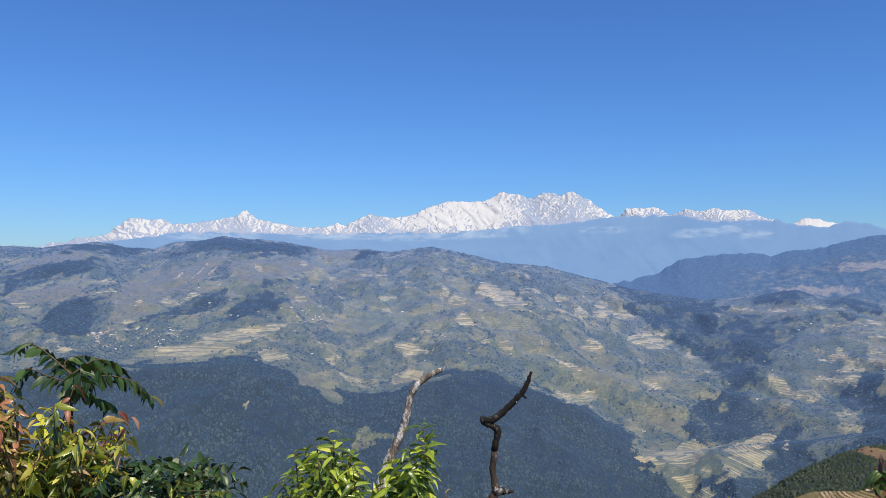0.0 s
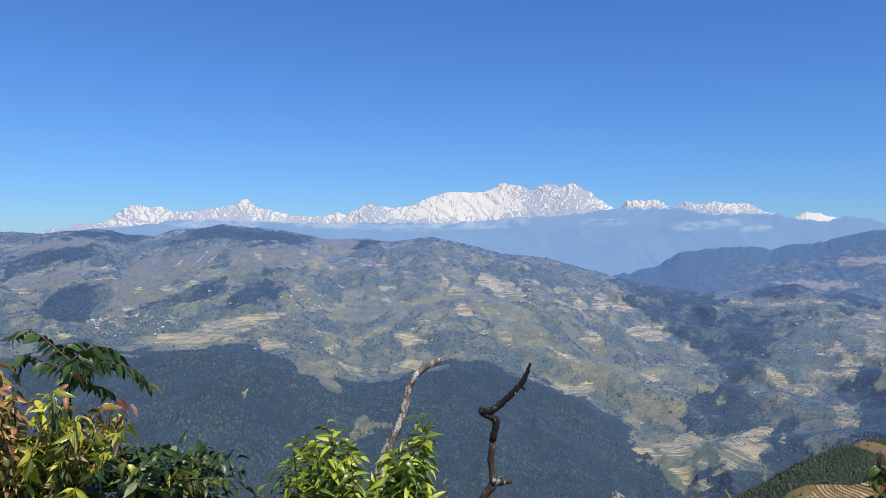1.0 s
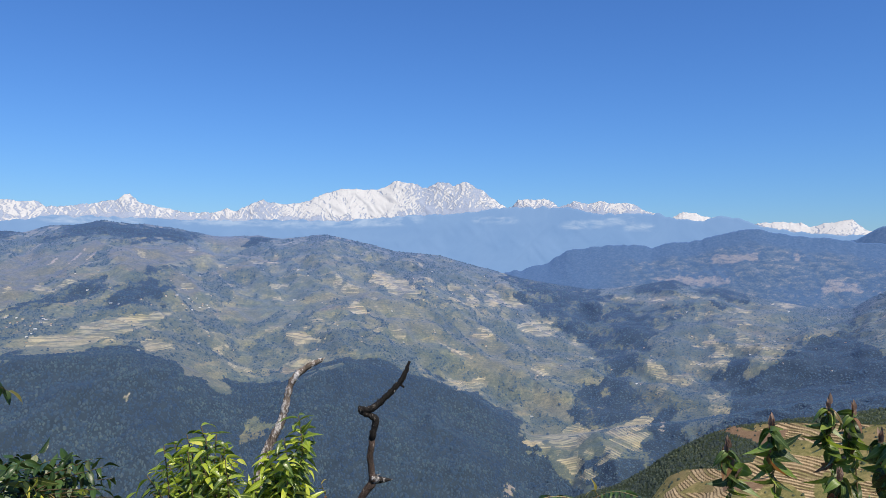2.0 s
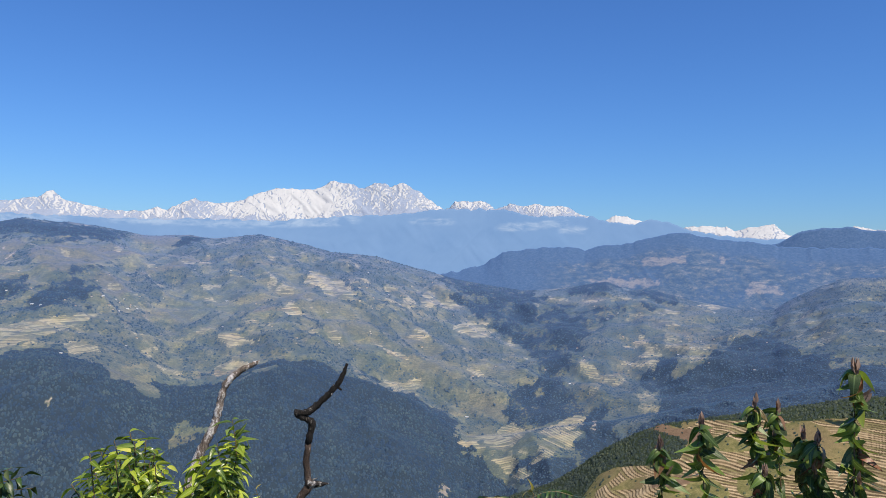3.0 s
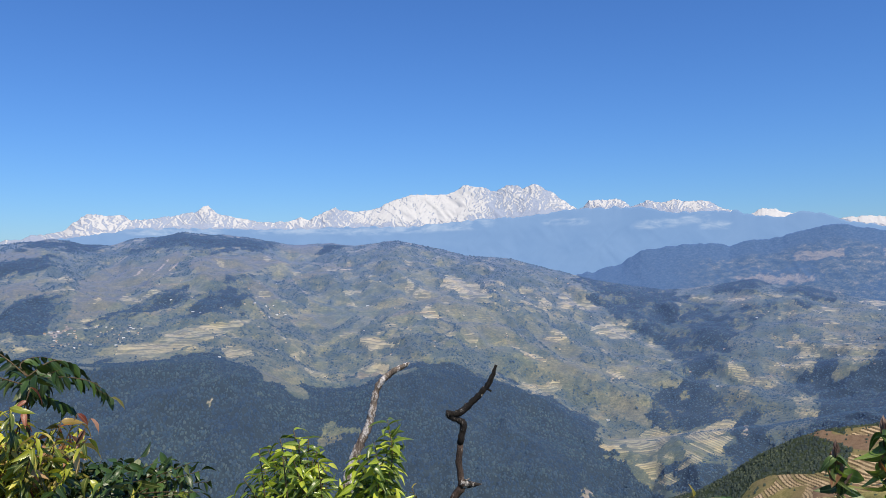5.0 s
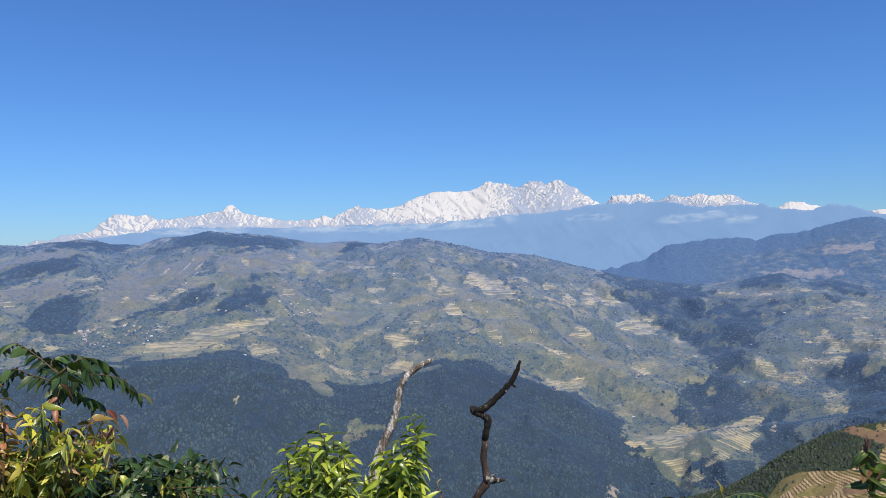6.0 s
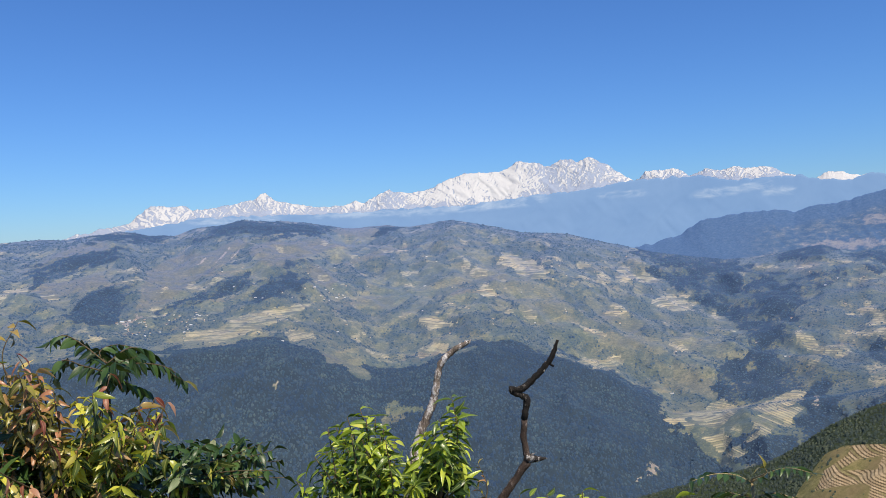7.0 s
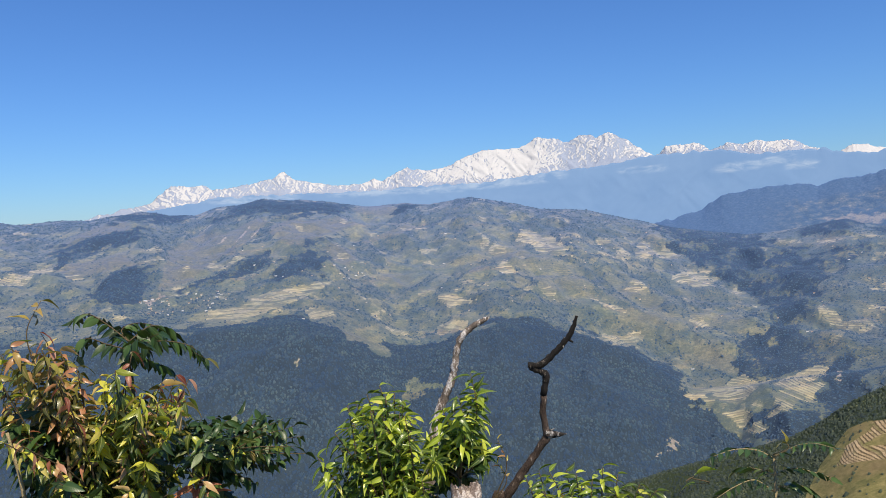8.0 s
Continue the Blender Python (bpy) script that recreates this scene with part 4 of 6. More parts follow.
    straw = straw * (1 - 0.75 * smooth(waves(x, y, 34, 97, 3), 0.35, 0.6))
    straw = np.maximum(straw, np.maximum(parcels(wa, we, TERRACES, SMALL_TERRACES), 0.54 * parcels(wa + 0.4 * jag, we + 0.2 * jag, VALLEY_STUBBLE)))
    straw = np.maximum(straw, np.maximum(plot(az + 0.5 * jag, el + 0.3 * jag, VALLEY_FLOOR), plot(az + 0.5 * jag, el + 0.3 * jag, VALLEY_STAIRS)) * (1 - smooth(waves(x, y, 30, 99, 3), 0.8, 0.95)))
    straw = np.maximum(straw, 0.6 * smooth(waves(x, y * 0.7, 45, 91, 3, 0.5), 1.1, 1.4) * (1 - wood))
    trees = np.maximum(trees, 0.9 * smooth(az, 19, 23) * smooth(waves(x, y * 0.6, 34, 125, 4, 0.6), -0.9, 0.2))
    trees = np.maximum(trees, parcels(wa, we, LIGHT_WOODS) * (0.35 + 0.6 * gaps))
    trees = trees * (1 - 0.6 * parcels(wa, we, VALLEY_OPEN) * smooth(waves(x, y * 0.6, 17, 127, 3, 0.6), -0.9, 0.1))
    meadow = blob(az + jag, el + jag, MEADOWS)
    wood, trees = wood * (1 - np.maximum(straw, meadow)), np.maximum(wood, trees * (1 - 0.9 * np.maximum(straw, meadow)))
    far = smooth(r, 690, 720)
    fields = smooth(-NEAR_FIELD_EDGE(az) - el + 0.5 * jag, -0.1, 0.1) * smooth(az, 18, 20)
    fields = np.maximum(fields, blob(az + 0.5 * jag, el + 0.2 * jag, [(29.2, -12.2, 1.5, 0.34, -0.1)]))
    na, ne = az + 0.25 * jag, el + 0.15 * jag
    fields = fields * (1 - parcels(na, ne, NEAR_COPSES))
    soil_bare = parcels(na, ne, NEAR_BARE)
    brown = np.maximum(smooth(waves(x, y, 40, 95, 3), 0.75, 0.9), blob(az + 2.2 * jag, el + 1.2 * jag, NEAR_GRASS))
    brown = np.maximum(brown, parcels(na, ne, NEAR_BARE, NEAR_PLOTS))
    near_wood = (1 - fields)
    wood = wood * far + near_wood * (1 - far)
    straw = straw * far + fields * (1 - brown) * (1 - far)
    rip = 0.16 * waves(x, y, 9, 123, 3, 0.7)
    scar = blob(az + rip, el + rip, SCARS) * far
    rim = (1 - smooth(r, 40, 80))
    return wood * (1 - scar) * (1 - rim), straw * (1 - rim), scar, fields * (1 - far), trees * (1 - scar) * far, dry * far + soil_bare * (1 - far)


def build_ground():
    global GZ
    r, az = np.broadcast_to(RING[:, None], GZ.shape), np.broadcast_to(AZ[None, :], GZ.shape)
    wood, straw, scar, fields, trees, dry = cover(GX, GY, GZ, r, az)
    # terraces: level treads and steep banks
    wander = waves(GX, GY, 75, 61, 3)
    level = np.where(r < 640, (GZ + 1.1 * wander + 0.3 * waves(GX, GY, 26, 63, 2)) / 1.0, (GZ + 0.8 * wander + 0.5 * waves(GX, GY, 28, 65, 2)) / 1.2)
    level = np.where(r < 240, 0.3, level)
    level = np.where(r > 1600, (GZ + 2.0 * wander + 1.0 * waves(GX, GY, 30, 67, 2)) / 3.6, level)
    el = np.degrees(np.arctan2(GZ, r))
    # valley terrace lines follow angles from the eye, fitted to the camera's view
    stairs, floor = (el + 0.42 * az + 0.05 * wander) / 0.165, (el - 0.12 * az + 0.12 * wander) / 0.165
    low = (r > 940) & (r < 1446) & (az > 12) & (az < 26)
    level = np.where(low, np.where(az > 18.4, stairs, floor), level)
    f = level - np.floor(level)
    for step, mask in ((1.0, fields * straw * smooth(r, 250, 300)), (1.2, straw * smooth(r, 940, 960) * (1 - smooth(r, 1540, 1600)))):
        GZ = GZ + mask * step * (smooth(f, 0.5, 1.0) - f)
    verts = np.stack([GX, GY, GZ], -1).reshape(-1, 3)
    ob = joined("ground", verts, quads(len(RING), len(AZ), True), HILL)
    ob.data.materials.append(NEAR_SLOPE)
    rings = np.repeat(np.arange(len(RING) - 1), len(AZ))
    ob.data.polygons.foreach_set("material_index", (RING[rings] < 640).astype(np.int32))
    painted(ob, "wood", wood), painted(ob, "straw", straw), painted(ob, "scar", scar), painted(ob, "level", level), painted(ob, "scrub", trees), painted(ob, "dry", dry)
    return tagged(ob, "terraced green hillsides with dry fields falling into a deep valley", "ground", kind="structure")


build_ground()


def height(az, r):
    i, j = np.interp(r, RING, np.arange(len(RING))), np.interp(az, AZ, np.arange(len(AZ)))
    a, b = np.floor(i).astype(int).clip(0, len(RING) - 2), np.floor(j).astype(int).clip(0, len(AZ) - 2)
    u, w = i - a, j - b
    return (GZ[a, b] * (1 - u) + GZ[a + 1, b] * u) * (1 - w) + (GZ[a, b + 1] * (1 - u) + GZ[a + 1, b + 1] * u) * w


# ---- far ridges and the snow range ----
def ridge(name, az0, az1, step, crest, r_front, r_crest, el_front, rows, relief, jag, seed, material, grit=2.2, steep=0.9):
    """A mountain ridge: an even foot below, a crest line fitted to the camera's view above, spurs running down aslant
    on both sides.
    """
    az = np.arange(az0, az1 + step / 2, step)
    seen_crest = crest(az)
    wide = int(2.0 / step) | 1
    calm = np.convolve(np.pad(seen_crest, wide // 2, mode="edge"), np.ones(wide) / wide, "valid")
    v = np.concatenate([np.linspace(0, 1, rows), [1.08, 1.25]])[:, None]
    q = np.minimum(v, 1)
    top = calm[None, :] + (seen_crest - calm)[None, :] * q**3 + jag * waves(az, az * 0, 0.5, seed, 4, 0.6)[None, :] * q**8
    z0 = r_front * tan(el_front)
    z = z0 + (r_crest * tan(top) - z0) * q**0.9 - np.maximum(v - 1, 0) * 500
    r = r_front + (r_crest - r_front) * v
    a = np.broadcast_to(np.radians(az)[None, :], z.shape)
    deg, e = np.degrees(a), np.degrees(np.arctan2(z, r_crest))
    bend = relief * np.sin(np.pi * np.clip(q, 0, 1)) ** 0.7
    spurs = np.maximum(waves(deg + steep * e, 0.45 * e, grit, seed + 5, 4, 0.55, True), waves(deg - steep * e, 0.45 * e, grit, seed + 15, 4, 0.55, True))
    moved = r - bend * spurs
    z = z * moved / r
    ob = joined(name, np.stack([moved * np.sin(a), moved * np.cos(a), z], -1).reshape(-1, 3), quads(len(v), len(az)), material)
    return ob, deg, np.broadcast_to(q, z.shape), z, moved


EAST_RIDGE = spline([(8, -2.5), (12, -1.57), (12.9, -1.47), (14.6, -1.06), (16.3, -0.48), (17.4, 0.22), (18.9, 0.49), (21, 0.72), (22.2, 0.78), (23.5, 0.54), (25.1, 0.93), (26.3, 0.94), (27.9, 1.49), (29.5, 1.79), (30.6, 1.87), (31.8, 1.67), (33.3, 1.39), (36, 1.13), (38, 0.9), (50, 0.9)])
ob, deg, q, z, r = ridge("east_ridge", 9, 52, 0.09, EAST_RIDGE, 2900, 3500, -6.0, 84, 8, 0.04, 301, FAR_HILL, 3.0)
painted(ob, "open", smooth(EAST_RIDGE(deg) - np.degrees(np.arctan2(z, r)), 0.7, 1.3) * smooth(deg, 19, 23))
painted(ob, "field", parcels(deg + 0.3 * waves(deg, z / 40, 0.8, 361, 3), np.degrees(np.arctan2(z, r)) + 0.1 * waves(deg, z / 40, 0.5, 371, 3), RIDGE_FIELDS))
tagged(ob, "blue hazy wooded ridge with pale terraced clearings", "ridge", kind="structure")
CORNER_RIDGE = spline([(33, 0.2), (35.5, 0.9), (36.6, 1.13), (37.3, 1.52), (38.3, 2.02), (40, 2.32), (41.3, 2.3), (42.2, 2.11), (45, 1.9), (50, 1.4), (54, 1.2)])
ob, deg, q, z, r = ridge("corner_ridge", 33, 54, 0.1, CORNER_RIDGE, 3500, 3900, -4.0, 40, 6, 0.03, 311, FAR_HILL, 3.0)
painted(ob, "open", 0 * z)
tagged(ob, "dark wooded ridge tinted haze-blue under the snow range", "ridge", kind="structure")
CLOUDS = [(3.6, 2.35, 2.6, 0.38, 0.05), (0.6, 2.15, 2.0, 0.3, 0.0), (18.6, 2.2, 1.6, 0.28, 0.05), (21.2, 2.5, 1.0, 0.3, 0.1), (22.6, 2.0, 1.0, 0.25, 0.0), (-8.0, 2.0, 3.0, 0.2, 0.0), (-3.0, 1.95, 2.0, 0.22, 0.0), (12.0, 2.5, 1.6, 0.2, 0.0), (-17.0, 2.0, 3.0, 0.25, 0.0)]
BLUE_RIDGE = spline([(-48, 0.3), (-30.4, 0.6), (-27.1, 1.1), (-23.3, 1.62), (-19.2, 2.25), (-14, 2.25), (-11.2, 2.15), (-7.9, 2.2), (-3.6, 2.3), (0.7, 2.3), (5, 2.74), (6.7, 2.8), (9.2, 2.95), (12.5, 3.44), (13.5, 3.47), (17.3, 3.5), (19.3, 3.11), (20.8, 3.04), (24, 3.05),
                     (25.3, 2.68), (27.1, 2.42), (28.3, 2.88), (29.5, 2.62), (30.6, 2.15), (32.9, 1.75), (34.4, 1.56), (36.6, 1.4), (40, 1.6), (44, 1.4), (52, 1.0)])
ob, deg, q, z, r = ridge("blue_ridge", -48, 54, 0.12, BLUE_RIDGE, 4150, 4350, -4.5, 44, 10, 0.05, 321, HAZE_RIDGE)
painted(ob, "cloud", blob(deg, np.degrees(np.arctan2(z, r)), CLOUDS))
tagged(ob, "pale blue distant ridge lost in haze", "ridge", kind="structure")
SNOW_WEST = [(-48, 0.6), (-34, 0.6), (-30, 0.8), (-27.2, 1.32), (-26.1, 1.64), (-24, 2.02), (-23.5, 2.55), (-22.6, 3.2), (-21.4, 3.1), (-20.2, 3.09), (-19.8, 2.81), (-18.2, 2.96), (-16.9, 3.15), (-15.5, 3.38), (-14.6, 3.93), (-13.7, 3.28), (-12.6, 2.96), (-11, 2.72), (-9.5, 2.65), (-7.9, 2.96), (-7.2, 2.92), (-6.2, 3.44),
             (-5.4, 3.7), (-4, 3.45), (-2.8, 3.54), (-1.7, 4.02), (0.3, 4.66), (2.8, 4.7), (3.6, 4.91), (4.3, 5.37), (6, 5.1), (6.5, 4.8), (7.6, 5.26), (8.4, 5.25), (8.7, 5.07), (9.8, 5.35), (11.3, 4.57), (12.3, 3.72), (12.9, 3.4)]
SNOW_EAST = [(13.2, 3.5), (13.7, 4.11), (14.6, 4.1), (15.4, 4.12), (16, 4.15), (16.7, 3.56), (17.3, 3.67), (17.9, 3.91), (18.9, 3.72), (19.8, 3.98), (20.6, 3.8), (22.1, 3.84), (23, 3.23), (23.8, 3.0), (24.6, 2.6), (25.2, 2.86), (25.7, 3.08), (26.5, 3.06), (27.6, 2.65), (28.1, 2.83), (28.5, 2.3), (30, 2.05), (30.5, 2.32), (31.8, 2.44),
             (34, 2.11), (35.3, 2.31), (36, 2.46), (36.5, 2.38), (37.1, 1.99), (38, 1.6), (40.5, 2.0), (41.5, 2.38), (42.2, 2.19), (44, 2.0), (46, 2.3), (54, 1.0)]
ob, deg, q, z, r = ridge("snow_range", -44, 50, 0.055, spline(SNOW_WEST + SNOW_EAST), 4420, 4720, 0.2, 64, 17, 0.045, 331, SNOW, 1.5)
# rock shares; the far west end is raised to paint in haze
ROCKY = spline([(-48, 0.98), (-26, 0.92), (-24, 0.7), (-20, 0.6), (-16, 0.6), (-14, 0.66), (-12, 0.62), (-6, 0.58), (-3, 0.48), (-1, 0.16), (3, 0.14), (4.5, 0.38), (6, 0.52), (8, 0.6), (10, 0.56), (11.5, 0.42), (13, 0.58), (16, 0.55), (18, 0.52), (23, 0.48), (24.4, -0.2), (28.4, -0.2), (29.5, 0.2), (37, 0.2), (39, -0.1), (54, -0.1)])
up = (np.degrees(np.arctan2(z, r)) - BLUE_RIDGE(deg)) / np.maximum(0.4, spline(SNOW_WEST + SNOW_EAST)(deg) - BLUE_RIDGE(deg))
es = np.degrees(np.arctan2(z, 4720))
bent = deg + 0.22 * waves(deg, es, 0.7, 355, 3, 0.6)
ribs = np.maximum(waves(bent + 0.9 * es, 0.3 * es, 0.55, 345, 4, 0.6, True), waves(bent - 0.9 * es, 0.3 * es, 0.6, 349, 4, 0.6, True))
rib_shade = np.gradient(ribs, axis=1)          # one side of each rib darkened: side shading put into the rock mask
rib_shade = np.clip(rib_shade / rib_shade.std(), -2, 2)
# rock with rib shading painted in, and a blue-grey foot for haze
painted(ob, "rock", 0.20 + 0.60 * ROCKY(deg) * (1.1 - 0.3 * np.clip(up, 0, 1)) + 0.17 * rib_shade + 0.10 * waves(deg, es, 1.6, 357, 2) + 0.25 * (1 - smooth(up + 0.12 * waves(deg, z / 40, 0.7, 351, 3), 0.0, 0.2)))
tagged(ob, "snow-covered mountain range with grey rock faces", "mountain range", kind="structure")


# ---- woods and groves on the slopes ----
def dome(sides=4):
    """A small round-headed crown: a tip, a shoulder and a deep skirt."""
    ring = lambda w, h, turn: [(w * math.cos(6.283 * (k + turn) / sides), w * math.sin(6.283 * (k + turn) / sides), h) for k in range(sides)]
    v = [(0, 0, 1.0)] + ring(0.78, 0.58, 0.0) + ring(1.0, -0.75, 0.5)
    f = []
    for k in range(sides):
        a, b, c, d = 1 + k, 1 + (k + 1) % sides, 1 + sides + k, 1 + sides + (k + 1) % sides
        f += [(0, a, b), (a, c, b), (b, c, d)]
    return np.array(v, float), np.array(f)


def crowns(name, base, size, tall, material, label, seed, sit):
    """Many tree crowns in one mesh, each an uneven clump of leaves."""
    rng = np.random.default_rng(seed)
    tv, tf = dome()
    n = len(base)
    s = size * rng.uniform(0.6, 1.05, n)
    off = rng.normal(0, 0.07, (n, 3)) * size[:, None]
    off[:, 2] = np.abs(off[:, 2]) * 0.6 + tall * s * sit
    spin = rng.uniform(0, 6.28, n)
    p = tv[None] * (1 + rng.uniform(-0.42, 0.38, (n, len(tv), 1)))
    p = np.stack([p[..., 0] * np.cos(spin)[:, None] - p[..., 1] * np.sin(spin)[:, None], p[..., 0] * np.sin(spin)[:, None] + p[..., 1] * np.cos(spin)[:, None], p[..., 2] * tall], -1)
    p = p * s[:, None, None] + (base + off)[:, None, :]
    faces = (tf[None] + (np.arange(n) * len(tv))[:, None, None]).reshape(-1, 3)
    ob = joined(name, p.reshape(-1, 3), faces, material, True)
    return tagged(ob, label, "trees", kind="stuff")


def scatter(n, az0, az1, r0, r1, seed):
    rng = np.random.default_rng(seed)
    return rng.uniform(az0, az1, n), np.sqrt(rng.uniform(r0 * r0, r1 * r1, n)), rng


def covered(az, r):
    x, y = r * np.sin(np.radians(az)), r * np.cos(np.radians(az))
    return cover(x, y, height(az, r), r, az)


def rooted(az, r):
    return np.stack([r * np.sin(np.radians(az)), r * np.cos(np.radians(az)), height(az, r)], -1)


def plant_woods():
    az, r, rng = scatter(50000, -36, 20, 860, 1440, 401)
    wood = covered(az, r)[0]
    keep = (rng.random(len(az)) < wood) & (r > 885)
    az, r = az[keep], r[keep]
    crowns("valley_wood", rooted(az, r), rng.uniform(1.3, 2.9, len(az)) * (0.8 + 0.5 * rng.random(len(az)) ** 3), 1.2, FOREST, "dense dark forest with a painted blue haze tint filling the valley side", 402, -0.05)
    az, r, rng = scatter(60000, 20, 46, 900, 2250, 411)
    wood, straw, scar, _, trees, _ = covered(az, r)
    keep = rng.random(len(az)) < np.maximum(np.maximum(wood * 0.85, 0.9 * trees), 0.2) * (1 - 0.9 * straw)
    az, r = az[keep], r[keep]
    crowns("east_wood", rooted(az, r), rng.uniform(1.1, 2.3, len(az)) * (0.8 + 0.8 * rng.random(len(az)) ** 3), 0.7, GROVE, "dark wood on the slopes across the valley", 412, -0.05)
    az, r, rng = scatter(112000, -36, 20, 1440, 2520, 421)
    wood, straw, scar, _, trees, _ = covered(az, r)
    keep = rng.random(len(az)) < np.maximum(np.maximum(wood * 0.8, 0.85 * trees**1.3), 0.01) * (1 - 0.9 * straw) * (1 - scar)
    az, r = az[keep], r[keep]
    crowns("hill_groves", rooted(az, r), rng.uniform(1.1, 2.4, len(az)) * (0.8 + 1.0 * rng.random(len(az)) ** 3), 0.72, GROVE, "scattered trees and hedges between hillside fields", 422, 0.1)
    az, r, rng = scatter(44000, 3, 48, 290, 590, 431)
    wood, straw, scar, fields, _, _ = covered(az, r)
    edge = 0.7 * smooth(r, 552, 558) * (az > 27) * (az < 38.5)
    keep = rng.random(len(az)) < np.maximum(wood * 0.9, 0.8 * edge) * (1 - 0.97 * fields * (1 - edge)) + 0.05 * fields * (1 - straw)
    az, r = az[keep], r[keep]
    crowns("near_slope_wood", rooted(az, r), rng.uniform(0.5, 1.2, len(az)) * (0.8 + 0.7 * rng.random(len(az)) ** 3), 1.1, NEAR_WOOD, "green wood on the slope above the gully", 432, 0.1)


plant_woods()


# ---- foreground: leaves, twigs and dead branches at the edge of the viewpoint ----
def leaf_mesh(name, material, width, droop, fold, wave, seed, stations=7, tip=0.62):
    """A pointed leaf 1 m long along +x with a folded midrib and a drooping tip; scaled where it is used."""
    rng = random.Random(seed)
    bm = bmesh.new()
    uv = bm.loops.layers.uv.new("UVMap")
    rows, place = [], {}
    for i in range(stations + 1):
        x = i / stations
        w = width * (math.sin(math.pi * x**tip) ** 0.9) if 0 < i < stations else 0.0
        if droop > 0.65:          # a heavy leaf: arches over and hangs
            steps = [j / 24 * x for j in range(25)]
            turn = [2.6 * droop * (1 - math.exp(-3.6 * s)) for s in steps]
            xx, z = sum(math.cos(b) for b in turn) / 25 * x, -sum(math.sin(b) for b in turn) / 25 * x
        else:
            xx, z = x * (1 - 0.28 * droop * x), -droop * x**2.2
        ripple = wave * math.sin(9 * x + seed) * rng.uniform(0.6, 1.2)
        line = []
        for side in ((0,) if w == 0 else (-1, 0, 1)):
            v = bm.verts.new((xx, side * w * 0.5, z + abs(side) * (fold * w + side * ripple * w)))
            place[v] = (x, 0.5 + 0.5 * side)
            line.append(v)
        rows.append(line)
    for a, b in zip(rows, rows[1:]):
        if len(a) == 1 and len(b) == 3:
            fs = [(a[0], b[1], b[0]), (a[0], b[2], b[1])]
        elif len(a) == 3 and len(b) == 1:
            fs = [(a[0], a[1], b[0]), (a[1], a[2], b[0])]
        else:
            fs = [(a[0], a[1], b[1], b[0]), (a[1], a[2], b[2], b[1])]
        for f in fs:
            bm.faces.new(f)
    for f in bm.faces:
        f.smooth = True
        for l in f.loops:
            l[uv].uv = place[l.vert]
    me = bpy.data.meshes.new(name)
    bm.to_mesh(me)
    bm.free()
    me.materials.append(material)
    return me


LEAVES = {
    "yellow": [leaf_mesh("leaf", OLIVE_LEAF, w, d, f, 0.12, s) for w, d, f, s in ((0.27, 0.3, 0.25, 1), (0.31, 0.6, 0.18, 2), (0.24, 0.45, 0.3, 3), (0.29, 0.15, 0.1, 4))],
    "rust": [leaf_mesh("leaf", RUST_LEAF, w, d, f, 0.14, s) for w, d, f, s in ((0.27, 0.35, 0.26, 21), (0.32, 0.6, 0.18, 22))],
    "green": [leaf_mesh("leaf", GREEN_LEAF, w, d, f, 0.08, s) for w, d, f, s in ((0.26, 0.4, 0.26, 4), (0.29, 0.62, 0.2, 5), (0.25, 0.2, 0.32, 6))],
    "dark": [leaf_mesh("leaflet", DARK_LEAF, w, d, f, 0.06, s) for w, d, f, s in ((0.40, 0.2, 0.18, 7), (0.34, 0.45, 0.24, 8), (0.36, 0.05, 0.08, 14))],
    "bud": [leaf_mesh("bud", BUD_LEAF, w, d, f, 0.10, s) for w, d, f, s in ((0.38, 0.05, 0.4, 31), (0.46, -0.05, 0.5, 32))],
    "red": [leaf_mesh("young_leaf", RED_LEAF, w, d, f, 0.10, s) for w, d, f, s in ((0.30, 0.3, 0.2, 9), (0.26, 0.5, 0.15, 10))],
    "droop": [leaf_mesh("leaf", DROOP_LEAF, w, d, f, 0.05, s, 8) for w, d, f, s in ((0.30, 0.85, 0.2, 11), (0.35, 0.95, 0.16, 12), (0.25, 0.75, 0.24, 13))],
}


def tube(bm, points, radii, sides=6, rough=0.0, rng=random, cap=True):
    """A round, uneven stem along the points."""
    pts = [Vector(p) for p in points]
    rings = []
    for i, p in enumerate(pts):
        d = (pts[min(i + 1, len(pts) - 1)] - pts[max(i - 1, 0)]).normalized()
        u = d.orthogonal().normalized() if i == 0 else (rings[-1][1] - d * d.dot(rings[-1][1])).normalized()
        v = d.cross(u)
        ring = [bm.verts.new(p + (u * math.cos(a) + v * math.sin(a)) * radii[i] * (1 + rng.uniform(-rough, rough))) for a in [2 * math.pi * k / sides for k in range(sides)]]
        rings.append((ring, u))
    for (a, _), (b, _) in zip(rings, rings[1:]):
        for k in range(sides):
            bm.faces.new((a[k], a[(k + 1) % sides], b[(k + 1) % sides], b[k]))
    if cap:
        bm.faces.new(rings[0][0][::-1]), bm.faces.new(rings[-1][0])


def bend(points, steps):
    """A smooth line through a few points (Catmull-Rom)."""
    p = [Vector(q) for q in points]
    p = [2 * p[0] - p[1]] + p + [2 * p[-1] - p[-2]]
    out_pts = []
    for i in range(1, len(p) - 2):
        for s in range(steps):
            t = s / steps
            out_pts.append(0.5 * (2 * p[i] + (p[i + 1] - p[i - 1]) * t + (2 * p[i - 1] - 5 * p[i] + 4 * p[i + 1] - p[i + 2]) * t * t + (3 * p[i] - p[i - 1] - 3 * p[i + 1] + p[i + 2]) * t**3))
    return out_pts + [p[-2]]


